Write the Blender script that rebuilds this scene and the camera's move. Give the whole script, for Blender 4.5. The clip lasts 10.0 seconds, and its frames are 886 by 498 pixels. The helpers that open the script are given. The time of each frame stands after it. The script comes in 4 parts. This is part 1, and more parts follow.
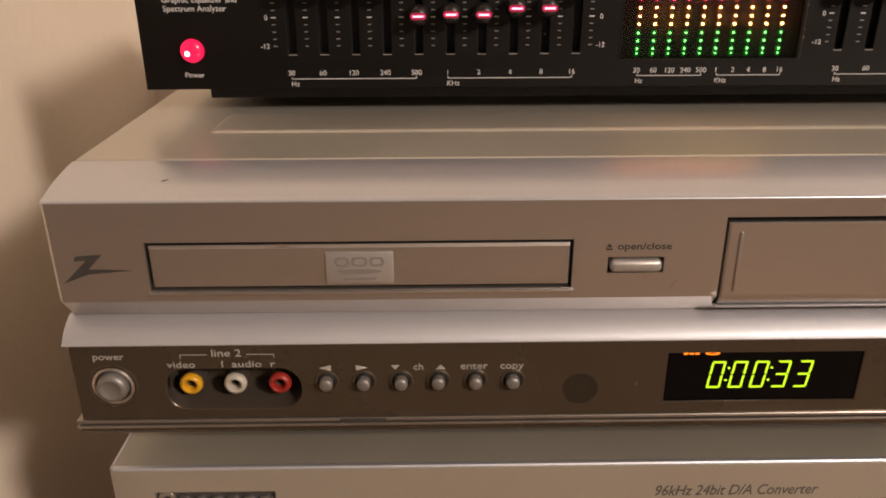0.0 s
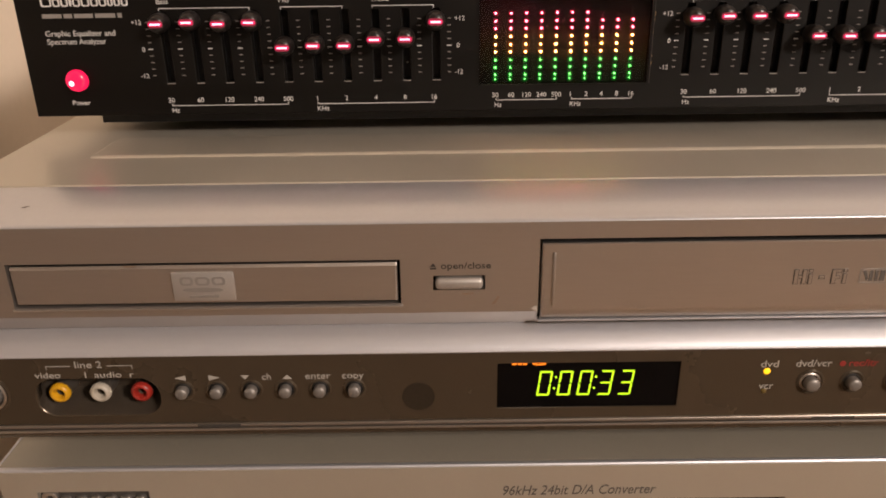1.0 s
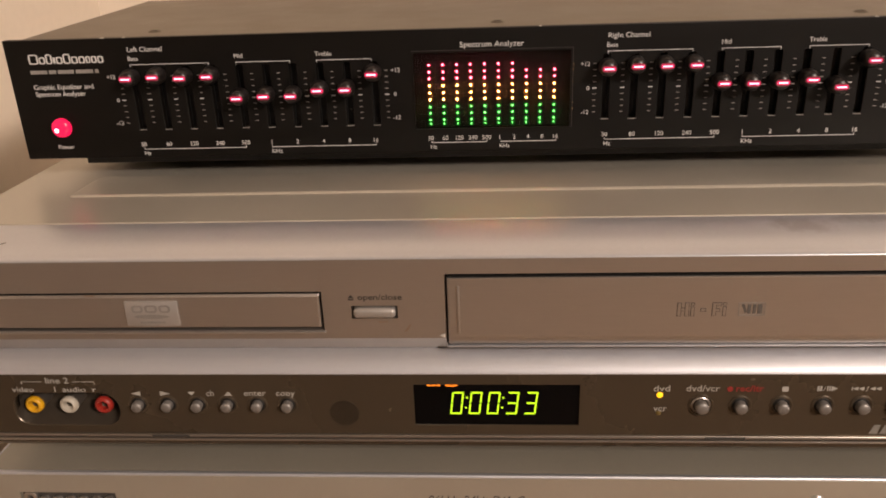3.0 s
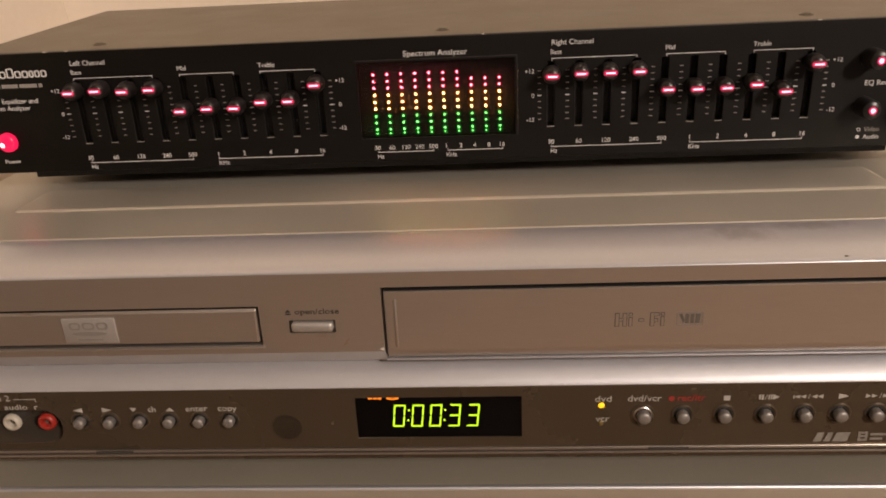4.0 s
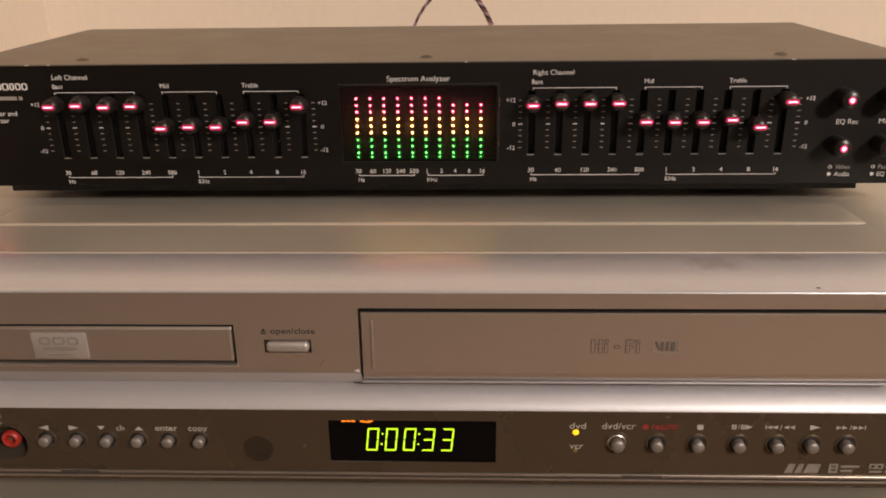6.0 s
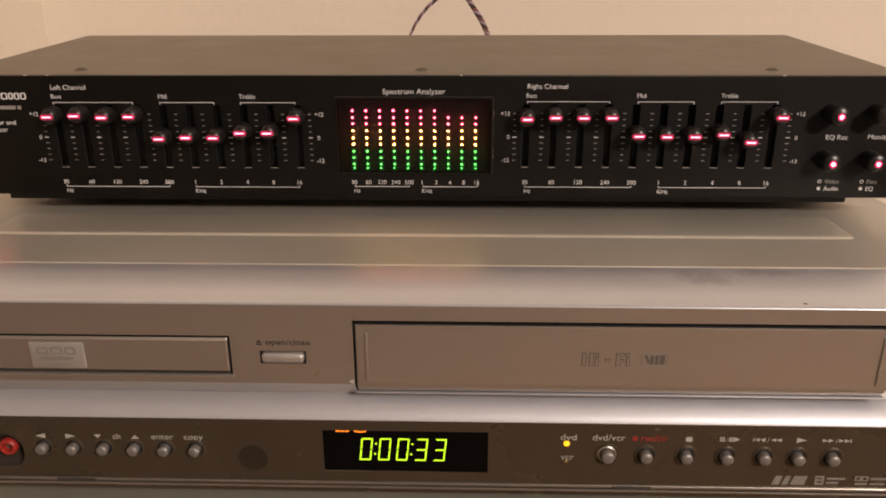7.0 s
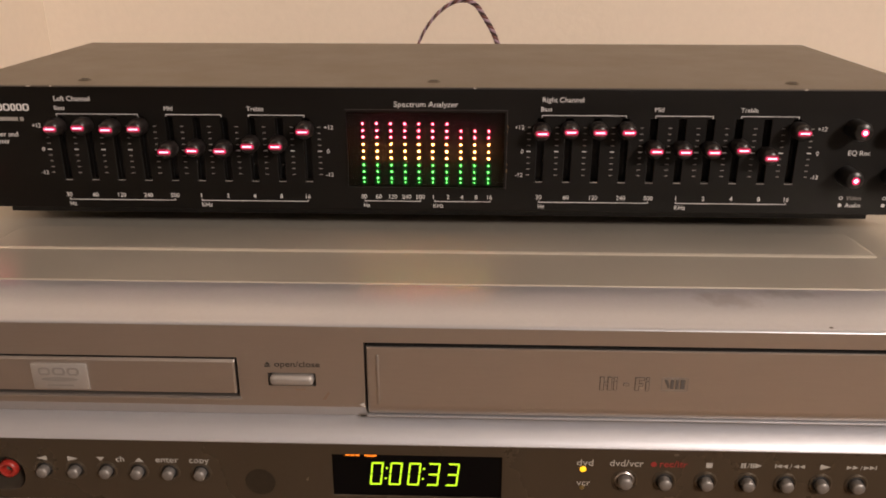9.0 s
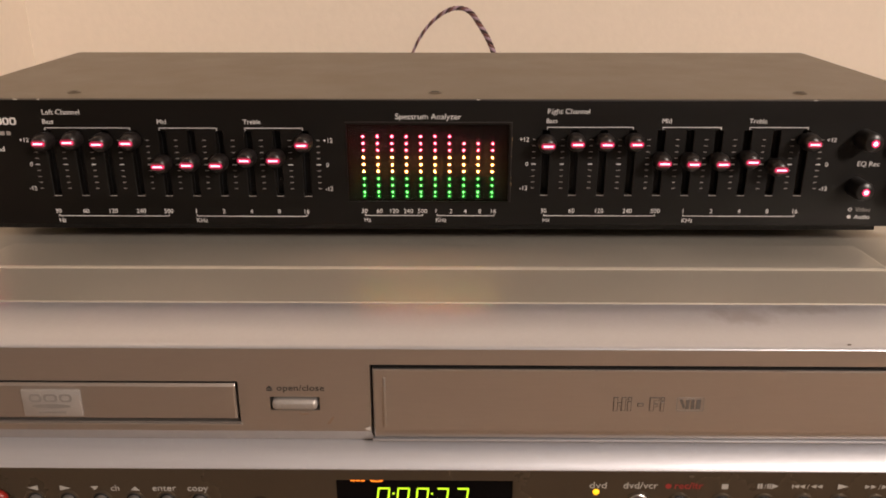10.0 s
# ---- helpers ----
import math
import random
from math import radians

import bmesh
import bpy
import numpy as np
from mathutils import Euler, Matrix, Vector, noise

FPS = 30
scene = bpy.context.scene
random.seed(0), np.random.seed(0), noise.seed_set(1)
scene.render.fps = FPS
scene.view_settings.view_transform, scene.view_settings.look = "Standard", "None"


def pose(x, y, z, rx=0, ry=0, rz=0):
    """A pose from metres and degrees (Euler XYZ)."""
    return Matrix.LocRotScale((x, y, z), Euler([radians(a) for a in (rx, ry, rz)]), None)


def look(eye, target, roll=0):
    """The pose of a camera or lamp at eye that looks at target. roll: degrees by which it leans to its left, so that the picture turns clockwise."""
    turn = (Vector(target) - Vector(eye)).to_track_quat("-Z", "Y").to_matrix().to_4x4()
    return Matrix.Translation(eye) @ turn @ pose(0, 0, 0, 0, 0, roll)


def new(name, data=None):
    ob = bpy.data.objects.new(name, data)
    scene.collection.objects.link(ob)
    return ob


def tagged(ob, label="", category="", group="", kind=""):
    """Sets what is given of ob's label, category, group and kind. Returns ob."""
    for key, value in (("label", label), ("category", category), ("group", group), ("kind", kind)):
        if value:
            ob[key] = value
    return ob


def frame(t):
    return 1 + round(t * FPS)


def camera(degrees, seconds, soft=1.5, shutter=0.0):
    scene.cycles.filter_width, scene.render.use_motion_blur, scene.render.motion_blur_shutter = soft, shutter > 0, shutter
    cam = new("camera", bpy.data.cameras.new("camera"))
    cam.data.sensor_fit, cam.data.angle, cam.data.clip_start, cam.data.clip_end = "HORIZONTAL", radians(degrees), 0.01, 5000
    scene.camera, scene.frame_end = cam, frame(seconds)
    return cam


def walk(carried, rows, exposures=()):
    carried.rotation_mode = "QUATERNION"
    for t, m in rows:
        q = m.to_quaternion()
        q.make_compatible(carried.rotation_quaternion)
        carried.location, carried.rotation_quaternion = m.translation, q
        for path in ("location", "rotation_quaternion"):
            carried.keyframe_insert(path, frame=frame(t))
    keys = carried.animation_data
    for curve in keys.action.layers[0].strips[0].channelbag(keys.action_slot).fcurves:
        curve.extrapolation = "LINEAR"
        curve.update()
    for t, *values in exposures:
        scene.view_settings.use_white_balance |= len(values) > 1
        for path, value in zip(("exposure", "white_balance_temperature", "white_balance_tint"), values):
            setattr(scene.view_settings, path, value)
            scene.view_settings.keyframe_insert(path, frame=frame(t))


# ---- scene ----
Z0 = 0.80  # height of the lowest player's top above the floor

cam = camera(58.6, 10.0, soft=1.8)
PATH = [
    (0, (-0.10247, -0.21772, 0.97451), (-0.09583, 0.24307, 0.78054), -0.201),
    (0.5, (-0.07209, -0.22724, 0.98503), (-0.06717, 0.23183, 0.78698), -0.555),
    (1, (-0.04564, -0.23328, 0.98903), (-0.04652, 0.22638, 0.79228), -0.832),
    (1.5, (-0.02941, -0.23967, 0.99047), (-0.04381, 0.22048, 0.79538), -0.773),
    (2, (-0.01992, -0.24983, 0.99799), (-0.04474, 0.20969, 0.80249), -1.254),
    (2.5, (-0.01006, -0.25760, 1.00380), (-0.03909, 0.20427, 0.81451), -1.689),
    (4, (0.02620, -0.25235, 1.01142), (-0.00656, 0.20832, 0.81983), -2.950),
    (4.5, (0.03211, -0.24576, 1.01043), (0.00115, 0.21526, 0.81937), -3.220),
    (5, (0.03776, -0.24922, 1.01048), (0.00982, 0.21537, 0.82778), -2.320),
    (5.5, (0.02483, -0.25297, 1.00712), (0.00338, 0.21614, 0.83545), -1.349),
    (7, (0.02588, -0.25637, 1.01438), (0.01141, 0.21257, 0.84149), -0.219),
    (7.5, (0.02554, -0.25800, 1.01763), (0.01283, 0.21139, 0.84586), -0.373),
    (8, (0.01987, -0.25366, 1.01641), (0.00446, 0.21572, 0.84482), -0.379),
    (8.5, (0.02021, -0.24731, 1.01738), (0.00576, 0.22223, 0.84615), 0.034),
    (9, (0.02080, -0.24646, 1.01788), (0.00588, 0.22264, 0.84548), 0.019),
    (9.5, (0.01845, -0.24134, 1.02039), (0.00610, 0.22847, 0.84973), -0.044),
    (10, (0.01233, -0.23675, 1.01920), (0.00761, 0.23354, 0.84946), -0.015),
]
walk(cam, [(t, look(eye, target, roll)) for t, eye, target, roll in PATH],
     exposures=[(0, -0.06, 6450, 10), (1, 0.0, 6460, 10), (2.5, 0.0, 6480, 10), (4, -0.10, 6500, 10), (4.5, -0.17, 6500, 10), (5, -0.13, 6500, 10), (5.5, -0.06, 6450, 10),
                (7, -0.08, 6350, 10), (8.5, -0.10, 6300, 10), (9.5, -0.03, 6280, 10), (10, 0.0, 6280, 10)])

# ---------------------------------------------------------------- world and light
world = bpy.data.worlds.new("world")
scene.world = world
world.use_nodes = True
world.node_tree.nodes["Background"].inputs[0].default_value = (1.0, 0.80, 0.62, 1)
world.node_tree.nodes["Background"].inputs[1].default_value = 0.05


def area_lamp(name, eye, target, size, watts, colour):
    data = bpy.data.lights.new(name, "AREA")
    data.shape, data.size, data.energy, data.color = "DISK", size, watts, colour
    ob = new(name, data)
    ob.matrix_world = look(eye, target)
    return ob


area_lamp("room_lamp", (1.82, -2.12, 2.36), (0.0, 0.1, 0.9), 0.40, 84.0, (1.0, 0.826, 0.708))
scene.view_settings.exposure = 0.0

# ---------------------------------------------------------------- materials


def mat(name, colour, rough=0.5, metal=0.0, emit=None, power=0.0, noise_scale=0.0, vary=0.0, bump=0.0, stretch=(1, 1, 1),
        rough_vary=0.0, fine=0.0, coat=0.0, spec=0.5):
    m = bpy.data.materials.new(name)
    m.use_nodes = True
    nt = m.node_tree
    b = nt.nodes["Principled BSDF"]
    b.inputs["Base Color"].default_value = (*colour, 1)
    b.inputs["Roughness"].default_value = rough
    b.inputs["Metallic"].default_value = metal
    b.inputs["Specular IOR Level"].default_value = spec
    b.inputs["Coat Weight"].default_value = coat
    if emit:
        b.inputs["Emission Color"].default_value = (*emit, 1)
        b.inputs["Emission Strength"].default_value = power
    if noise_scale:
        co = nt.nodes.new("ShaderNodeTexCoord")
        mp = nt.nodes.new("ShaderNodeMapping")
        mp.inputs["Scale"].default_value = stretch
        nt.links.new(co.outputs["Object"], mp.inputs[0])
        big = nt.nodes.new("ShaderNodeTexNoise")
        big.inputs["Scale"].default_value, big.inputs["Detail"].default_value = noise_scale, 5
        small = nt.nodes.new("ShaderNodeTexNoise")
        small.inputs["Scale"].default_value, small.inputs["Detail"].default_value = fine or noise_scale * 12, 4
        for n in (big, small):
            nt.links.new(mp.outputs[0], n.inputs[0])
        mix = nt.nodes.new("ShaderNodeMath")
        mix.operation = "MULTIPLY_ADD"
        nt.links.new(small.outputs[0], mix.inputs[0])
        mix.inputs[1].default_value = 0.5
        half = nt.nodes.new("ShaderNodeMath")
        half.operation = "MULTIPLY"
        half.inputs[1].default_value = 0.5
        nt.links.new(big.outputs[0], half.inputs[0])
        nt.links.new(half.outputs[0], mix.inputs[2])
        ramp = nt.nodes.new("ShaderNodeMapRange")
        ramp.inputs["From Min"].default_value, ramp.inputs["From Max"].default_value = 0.3, 0.7
        ramp.inputs["To Min"].default_value, ramp.inputs["To Max"].default_value = 1 - vary, 1 + vary
        nt.links.new(mix.outputs[0], ramp.inputs[0])
        mul = nt.nodes.new("ShaderNodeVectorMath")
        mul.operation = "SCALE"
        mul.inputs[0].default_value = colour
        nt.links.new(ramp.outputs[0], mul.inputs["Scale"])
        nt.links.new(mul.outputs[0], b.inputs["Base Color"])
        if rough_vary:
            rr = nt.nodes.new("ShaderNodeMapRange")
            rr.inputs["From Min"].default_value, rr.inputs["From Max"].default_value = 0.3, 0.7
            rr.inputs["To Min"].default_value, rr.inputs["To Max"].default_value = rough - rough_vary, rough + rough_vary
            nt.links.new(big.outputs[0], rr.inputs[0])
            nt.links.new(rr.outputs[0], b.inputs["Roughness"])
        if bump:
            bp = nt.nodes.new("ShaderNodeBump")
            bp.inputs["Strength"].default_value, bp.inputs["Distance"].default_value = bump, 0.001
            nt.links.new(small.outputs[0], bp.inputs["Height"])
            nt.links.new(bp.outputs[0], b.inputs["Normal"])
    return m


WALL = mat("wall_paint", (0.78, 0.685, 0.57), 0.75, noise_scale=6, vary=0.03, bump=0.25, fine=160)
CEIL = mat("ceiling_paint", (0.80, 0.80, 0.80), 0.9, noise_scale=5, vary=0.03)
PALE = mat("pale_wall_paint", (0.74, 0.76, 0.80), 0.8, noise_scale=6, vary=0.03, bump=0.25, fine=160)
CARPET = mat("carpet", (0.25, 0.170, 0.105), 0.95, noise_scale=8, vary=0.15, bump=0.5, fine=300)
WOOD = mat("stand_wood", (0.09, 0.05, 0.03), 0.45, noise_scale=9, vary=0.3, stretch=(0.2, 2, 2))
SILVER = mat("silver_paint", (0.60, 0.575, 0.55), 0.3, 0.9, noise_scale=22, vary=0.035, fine=2600, rough_vary=0.04)
SILVER_BRUSHED = mat("brushed_silver", (0.55, 0.51, 0.475), 0.29, 0.86, noise_scale=14, vary=0.03, stretch=(0.35, 4, 4), fine=300, rough_vary=0.012)
SILVER_TOP = mat("silver_lid_paint", (0.53, 0.50, 0.43), 0.33, 0.5, noise_scale=18, vary=0.05, fine=2200, rough_vary=0.05)
# the bluish tint puts a cool reflection into the rim's silver
RIM = mat("rim_silver_cool_sheen", (0.61, 0.63, 0.68), 0.32, 0.75, noise_scale=20, vary=0.03, fine=600)


def smear(m, spots, tint, rough):
    """Dried smears in the paint: ragged ovals of (x, y, radius x, radius y) with a duller, tinted gloss."""
    nt = m.node_tree
    b = nt.nodes["Principled BSDF"]
    co = nt.nodes.new("ShaderNodeTexCoord")
    wob = nt.nodes.new("ShaderNodeTexNoise")
    wob.inputs["Scale"].default_value, wob.inputs["Detail"].default_value = 260, 4
    nt.links.new(co.outputs["Object"], wob.inputs[0])
    total = None
    for x, y, rx, ry in spots:
        mp = nt.nodes.new("ShaderNodeMapping")
        mp.inputs["Location"].default_value = (-x / rx, -y / ry, 0)
        mp.inputs["Scale"].default_value = (1 / rx, 1 / ry, 0)
        nt.links.new(co.outputs["Object"], mp.inputs[0])
        ln = nt.nodes.new("ShaderNodeVectorMath")
        ln.operation = "LENGTH"
        nt.links.new(mp.outputs[0], ln.inputs[0])
        ad = nt.nodes.new("ShaderNodeMath")
        ad.operation = "MULTIPLY_ADD"
        ad.inputs[1].default_value = 1.6
        nt.links.new(wob.outputs[0], ad.inputs[0])
        nt.links.new(ln.outputs["Value"], ad.inputs[2])
        mr = nt.nodes.new("ShaderNodeMapRange")
        mr.inputs["From Min"].default_value, mr.inputs["From Max"].default_value = 2.3, 1.2
        nt.links.new(ad.outputs[0], mr.inputs[0])
        if total is None:
            total = mr
        else:
            mx = nt.nodes.new("ShaderNodeMath")
            mx.operation = "MAXIMUM"
            nt.links.new(total.outputs[0], mx.inputs[0])
            nt.links.new(mr.outputs[0], mx.inputs[1])
            total = mx
    mix = nt.nodes.new("ShaderNodeMix")
    mix.data_type = "RGBA"
    old = b.inputs["Base Color"].links[0].from_socket
    nt.links.new(total.outputs[0], mix.inputs["Factor"])
    nt.links.new(old, mix.inputs["A"])
    mix.inputs["B"].default_value = (*tint, 1)
    nt.links.new(mix.outputs["Result"], b.inputs["Base Color"])
    mr = nt.nodes.new("ShaderNodeMapRange")
    mr.inputs["To Min"].default_value, mr.inputs["To Max"].default_value = b.inputs["Roughness"].default_value, rough
    nt.links.new(total.outputs[0], mr.inputs[0])
    nt.links.new(mr.outputs[0], b.inputs["Roughness"])


smear(RIM, ((0.111, -0.1120, 0.0085, 0.0045), (0.135, -0.1075, 0.0130, 0.0030), (0.104, -0.1105, 0.0040, 0.0030)), (0.46, 0.46, 0.49), 0.40)
PLAYER_SILVER = mat("player_front_silver", (0.54, 0.505, 0.43), 0.38, 0.6, noise_scale=22, vary=0.035, fine=2600, rough_vary=0.04)
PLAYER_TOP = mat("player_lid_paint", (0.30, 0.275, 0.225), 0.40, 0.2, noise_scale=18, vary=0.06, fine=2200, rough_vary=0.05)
# silver tinted bluish for the cool reflection on the ledge
LEDGE = mat("ledge_silver_cool_sheen", (0.62, 0.63, 0.67), 0.48, 0.74, noise_scale=16, vary=0.03, stretch=(0.3, 4, 4))
TITAN = mat("titanium_panel", (0.090, 0.070, 0.048), 0.27, 0.5, noise_scale=25, vary=0.08, fine=2500, rough_vary=0.05)
TITAN_LIP = mat("titanium_lip", (0.36, 0.32, 0.28), 0.3, 0.85, noise_scale=20, vary=0.06, stretch=(0.3, 4, 4))
BUTTON = mat("button_grey", (0.27, 0.255, 0.24), 0.46, 0.6, noise_scale=300, vary=0.06, fine=2500)
CHROME = mat("chrome_ring", (0.58, 0.54, 0.50), 0.34, 0.95, noise_scale=200, vary=0.05)
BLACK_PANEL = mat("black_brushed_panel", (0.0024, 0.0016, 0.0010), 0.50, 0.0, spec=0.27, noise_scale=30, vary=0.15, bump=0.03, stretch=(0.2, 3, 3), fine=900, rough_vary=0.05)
# black case raised to brown: the wall's reflection is in the base colour
CASE_SHEEN = mat("black_case_with_sheen", (0.124, 0.098, 0.066), 0.42, 0.0, noise_scale=40, vary=0.12, bump=0.05, fine=1800, rough_vary=0.04)
BLACK_PLASTIC = mat("black_plastic", (0.009, 0.008, 0.0075), 0.33, noise_scale=200, vary=0.15, fine=3000)
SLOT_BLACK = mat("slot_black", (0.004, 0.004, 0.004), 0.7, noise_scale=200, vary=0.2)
SMOKED = mat("smoked_window", (0.004, 0.003, 0.0025), 0.15, spec=0.2)
SMOKED.node_tree.nodes["Principled BSDF"].inputs["Alpha"].default_value = 0.6
VFD_GLASS = mat("display_window", (0.002, 0.002, 0.0025), 0.08, spec=0.12, noise_scale=60, vary=0.2)
RUBBER = mat("rubber", (0.02, 0.02, 0.02), 0.8, noise_scale=100, vary=0.2)
PRINT = mat("printed_ink", (0.70, 0.69, 0.68), 0.6, noise_scale=400, vary=0.12)
PRINT_DIM = mat("printed_ink_worn", (0.29, 0.27, 0.25), 0.6, noise_scale=400, vary=0.15)
FORMAT_INK = mat("format_ink", (0.22, 0.205, 0.18), 0.55, noise_scale=400, vary=0.2)
PANEL_INK = mat("panel_ink", (0.43, 0.41, 0.375), 0.55, noise_scale=400, vary=0.15)
EYE = mat("remote_eye_window", (0.030, 0.023, 0.016), 0.10, spec=0.3, noise_scale=60, vary=0.1)
PRINT_DARK = mat("dark_ink", (0.05, 0.045, 0.04), 0.55, noise_scale=400, vary=0.2)
PRINT_RED = mat("red_ink", (0.30, 0.028, 0.024), 0.5, noise_scale=400, vary=0.15)
OUTLINE = mat("grey_outline_ink", (0.11, 0.098, 0.088), 0.5, noise_scale=400, vary=0.15)
SCREW = mat("screw_dark_steel", (0.10, 0.08, 0.058), 0.45, 0.2, noise_scale=500, vary=0.2)
DUST = mat("dust_speck", (0.06, 0.05, 0.04), 0.9, noise_scale=900, vary=0.3)
CHIP_GLINT = mat("bare_chip_and_glint", (0.75, 0.72, 0.68), 0.4, 0.3, noise_scale=600, vary=0.1)
YELLOW_CHIP = mat("bare_brass_chip", (0.45, 0.30, 0.12), 0.4, 0.6, noise_scale=600, vary=0.2)
STAIN = mat("brown_stain", (0.52, 0.42, 0.345), 0.36, 0.75, noise_scale=400, vary=0.15)
SMUDGE = mat("dried_smudge", (0.50, 0.485, 0.48), 0.4, 0.6, noise_scale=300, vary=0.08)
BADGE = mat("badge_silver", (0.52, 0.50, 0.48), 0.34, 0.6, noise_scale=120, vary=0.05)
BADGE_MARK = mat("badge_mark_grey", (0.40, 0.385, 0.37), 0.36, 0.6, noise_scale=300, vary=0.08)
KEY = mat("key_silver", (0.52, 0.495, 0.47), 0.44, 0.7, noise_scale=120, vary=0.05)
KNOB = mat("knob_plastic", (0.013, 0.010, 0.0095), 0.34, noise_scale=300, vary=0.15, fine=3000, spec=0.5)
YELLOW = mat("yellow_plastic", (0.64, 0.33, 0.01), 0.35, noise_scale=300, vary=0.08)
WHITE = mat("white_plastic", (0.47, 0.43, 0.36), 0.35, noise_scale=300, vary=0.06)
RED = mat("red_plastic", (0.32, 0.024, 0.016), 0.35, noise_scale=300, vary=0.08)
WELL = mat("socket_well_grey", (0.050, 0.039, 0.028), 0.5, 0.2, noise_scale=200, vary=0.15)
HOLE = mat("jack_hole", (0.01, 0.008, 0.006), 0.4, noise_scale=300, vary=0.2)

LED_RED = mat("led_red", (0.3, 0.01, 0.03), 0.4, emit=(1.0, 0.02, 0.13), power=0.9)
LED_RED_CORE = mat("led_red_core", (0.5, 0.1, 0.15), 0.4, emit=(1.0, 0.52, 0.66), power=2.2)
LED_POWER = mat("led_power_lens", (0.4, 0.0, 0.02), 0.25, emit=(1.0, 0.014, 0.09), power=1.0)
BAR_RED = mat("bar_led_red", (0.3, 0.02, 0.05), 0.4, emit=(1.0, 0.11, 0.17), power=115.0)
BAR_AMBER = mat("bar_led_amber", (0.3, 0.15, 0.02), 0.4, emit=(1.0, 0.40, 0.09), power=220.0)
BAR_GREEN = mat("bar_led_green", (0.05, 0.3, 0.05), 0.4, emit=(0.20, 0.92, 0.17), power=28.0)
# dim emission for discs that imitate the halo round each display lamp
HALO_RED = mat("halo_red", (0.10, 0.01, 0.02), 0.4, emit=(1.0, 0.02, 0.07), power=1.1)
HALO_AMBER = mat("halo_amber", (0.10, 0.04, 0.01), 0.4, emit=(1.0, 0.22, 0.02), power=0.6)
HALO_GREEN = mat("halo_green", (0.01, 0.08, 0.01), 0.4, emit=(0.03, 0.62, 0.05), power=0.8)
LAMP_BOARD = mat("lamp_board", (0.08, 0.065, 0.06), 0.7, noise_scale=300, vary=0.2)
GLOW_RED = mat("glow_red", (0.06, 0.02, 0.02), 0.4, emit=(1.0, 0.03, 0.12), power=0.26)
CORE_WHITE = mat("led_hot_spot", (0.6, 0.4, 0.45), 0.4, emit=(1.0, 0.72, 0.82), power=2.0)
BAR_OFF = mat("bar_led_off", (0.016, 0.012, 0.011), 0.3, noise_scale=300, vary=0.2)
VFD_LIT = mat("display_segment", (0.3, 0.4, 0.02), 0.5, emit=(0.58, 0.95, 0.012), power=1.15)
VFD_ICON = mat("display_icon", (0.4, 0.1, 0.01), 0.5, emit=(1.0, 0.22, 0.01), power=1.5)
LED_YELLOW = mat("led_yellow", (0.5, 0.3, 0.02), 0.4, emit=(1.0, 0.52, 0.01), power=1.5)
LED_OFF = mat("led_unlit_amber", (0.16, 0.11, 0.03), 0.35)

# ---------------------------------------------------------------- mesh helpers


def thing(name, base, label, category, group=""):
    """An empty at the base (local metres above the lowest player's top) that carries the parts."""
    ob = new(name)
    ob.empty_display_size = 0.02
    ob.location = (base[0], base[1], base[2] + Z0)
    ob["base"] = base
    return tagged(ob, label, category, group)


def origin(ob):
    o = Vector((0, 0, 0))
    while ob is not None:
        if "base" in ob:
            return Vector(ob["base"])
        ob = ob.parent
    return o


def link_mesh(name, me, material, parent, label="", smooth=False):
    me.materials.clear()
    me.materials.append(material)
    if smooth:
        for p in me.polygons:
            p.use_smooth = True
        me.set_sharp_from_angle(angle=radians(38))
    ob = new(name, me)
    if parent is not None:
        ob.parent = parent
    if label:
        ob["label"] = label
    return ob


def part(name, bm, material, parent, label="", smooth=True):
    off = origin(parent)
    bmesh.ops.translate(bm, verts=bm.verts, vec=-off)
    bmesh.ops.recalc_face_normals(bm, faces=bm.faces)
    me = bpy.data.meshes.new(name)
    bm.to_mesh(me)
    bm.free()
    return link_mesh(name, me, material, parent, label, smooth)


def box(x0, x1, y0, y1, z0, z1, bevel=0.0, segs=2, bm=None):
    own = bm or bmesh.new()
    r = bmesh.ops.create_cube(own, size=1.0, matrix=Matrix.Translation(((x0 + x1) / 2, (y0 + y1) / 2, (z0 + z1) / 2)) @ Matrix.Diagonal((x1 - x0, y1 - y0, z1 - z0, 1)))
    if bevel:
        es = list({e for v in r["verts"] for e in v.link_edges})
        bmesh.ops.bevel(own, geom=es, offset=bevel, segments=segs, profile=0.5, affect="EDGES")
    return own


def prism(profile, x0, x1, bm=None):
    """A closed (y, z) outline drawn out along x."""
    own = bm or bmesh.new()
    a = [own.verts.new((x0, y, z)) for y, z in profile]
    b = [own.verts.new((x1, y, z)) for y, z in profile]
    own.faces.new(a)
    own.faces.new(b[::-1])
    n = len(profile)
    for i in range(n):
        own.faces.new((a[i], a[(i + 1) % n], b[(i + 1) % n], b[i]))
    return own


def lathe(cx, cz, rings, segs=24, bm=None):
    """Round about the y axis: rings of (radius, y), front first; radius 0 closes."""
    own = bm or bmesh.new()
    prev = None
    for r, y in rings:
        if r == 0:
            cur = [own.verts.new((cx, y, cz))]
        else:
            cur = [own.verts.new((cx + r * math.cos(2 * math.pi * i / segs), y, cz + r * math.sin(2 * math.pi * i / segs))) for i in range(segs)]
        if prev:
            for i in range(segs):
                j = (i + 1) % segs
                q = [prev[i % len(prev)], prev[j % len(prev)], cur[j % len(cur)], cur[i % len(cur)]]
                q = list(dict.fromkeys(q))
                if len(q) > 2:
                    own.faces.new(q)
        prev = cur
    return own


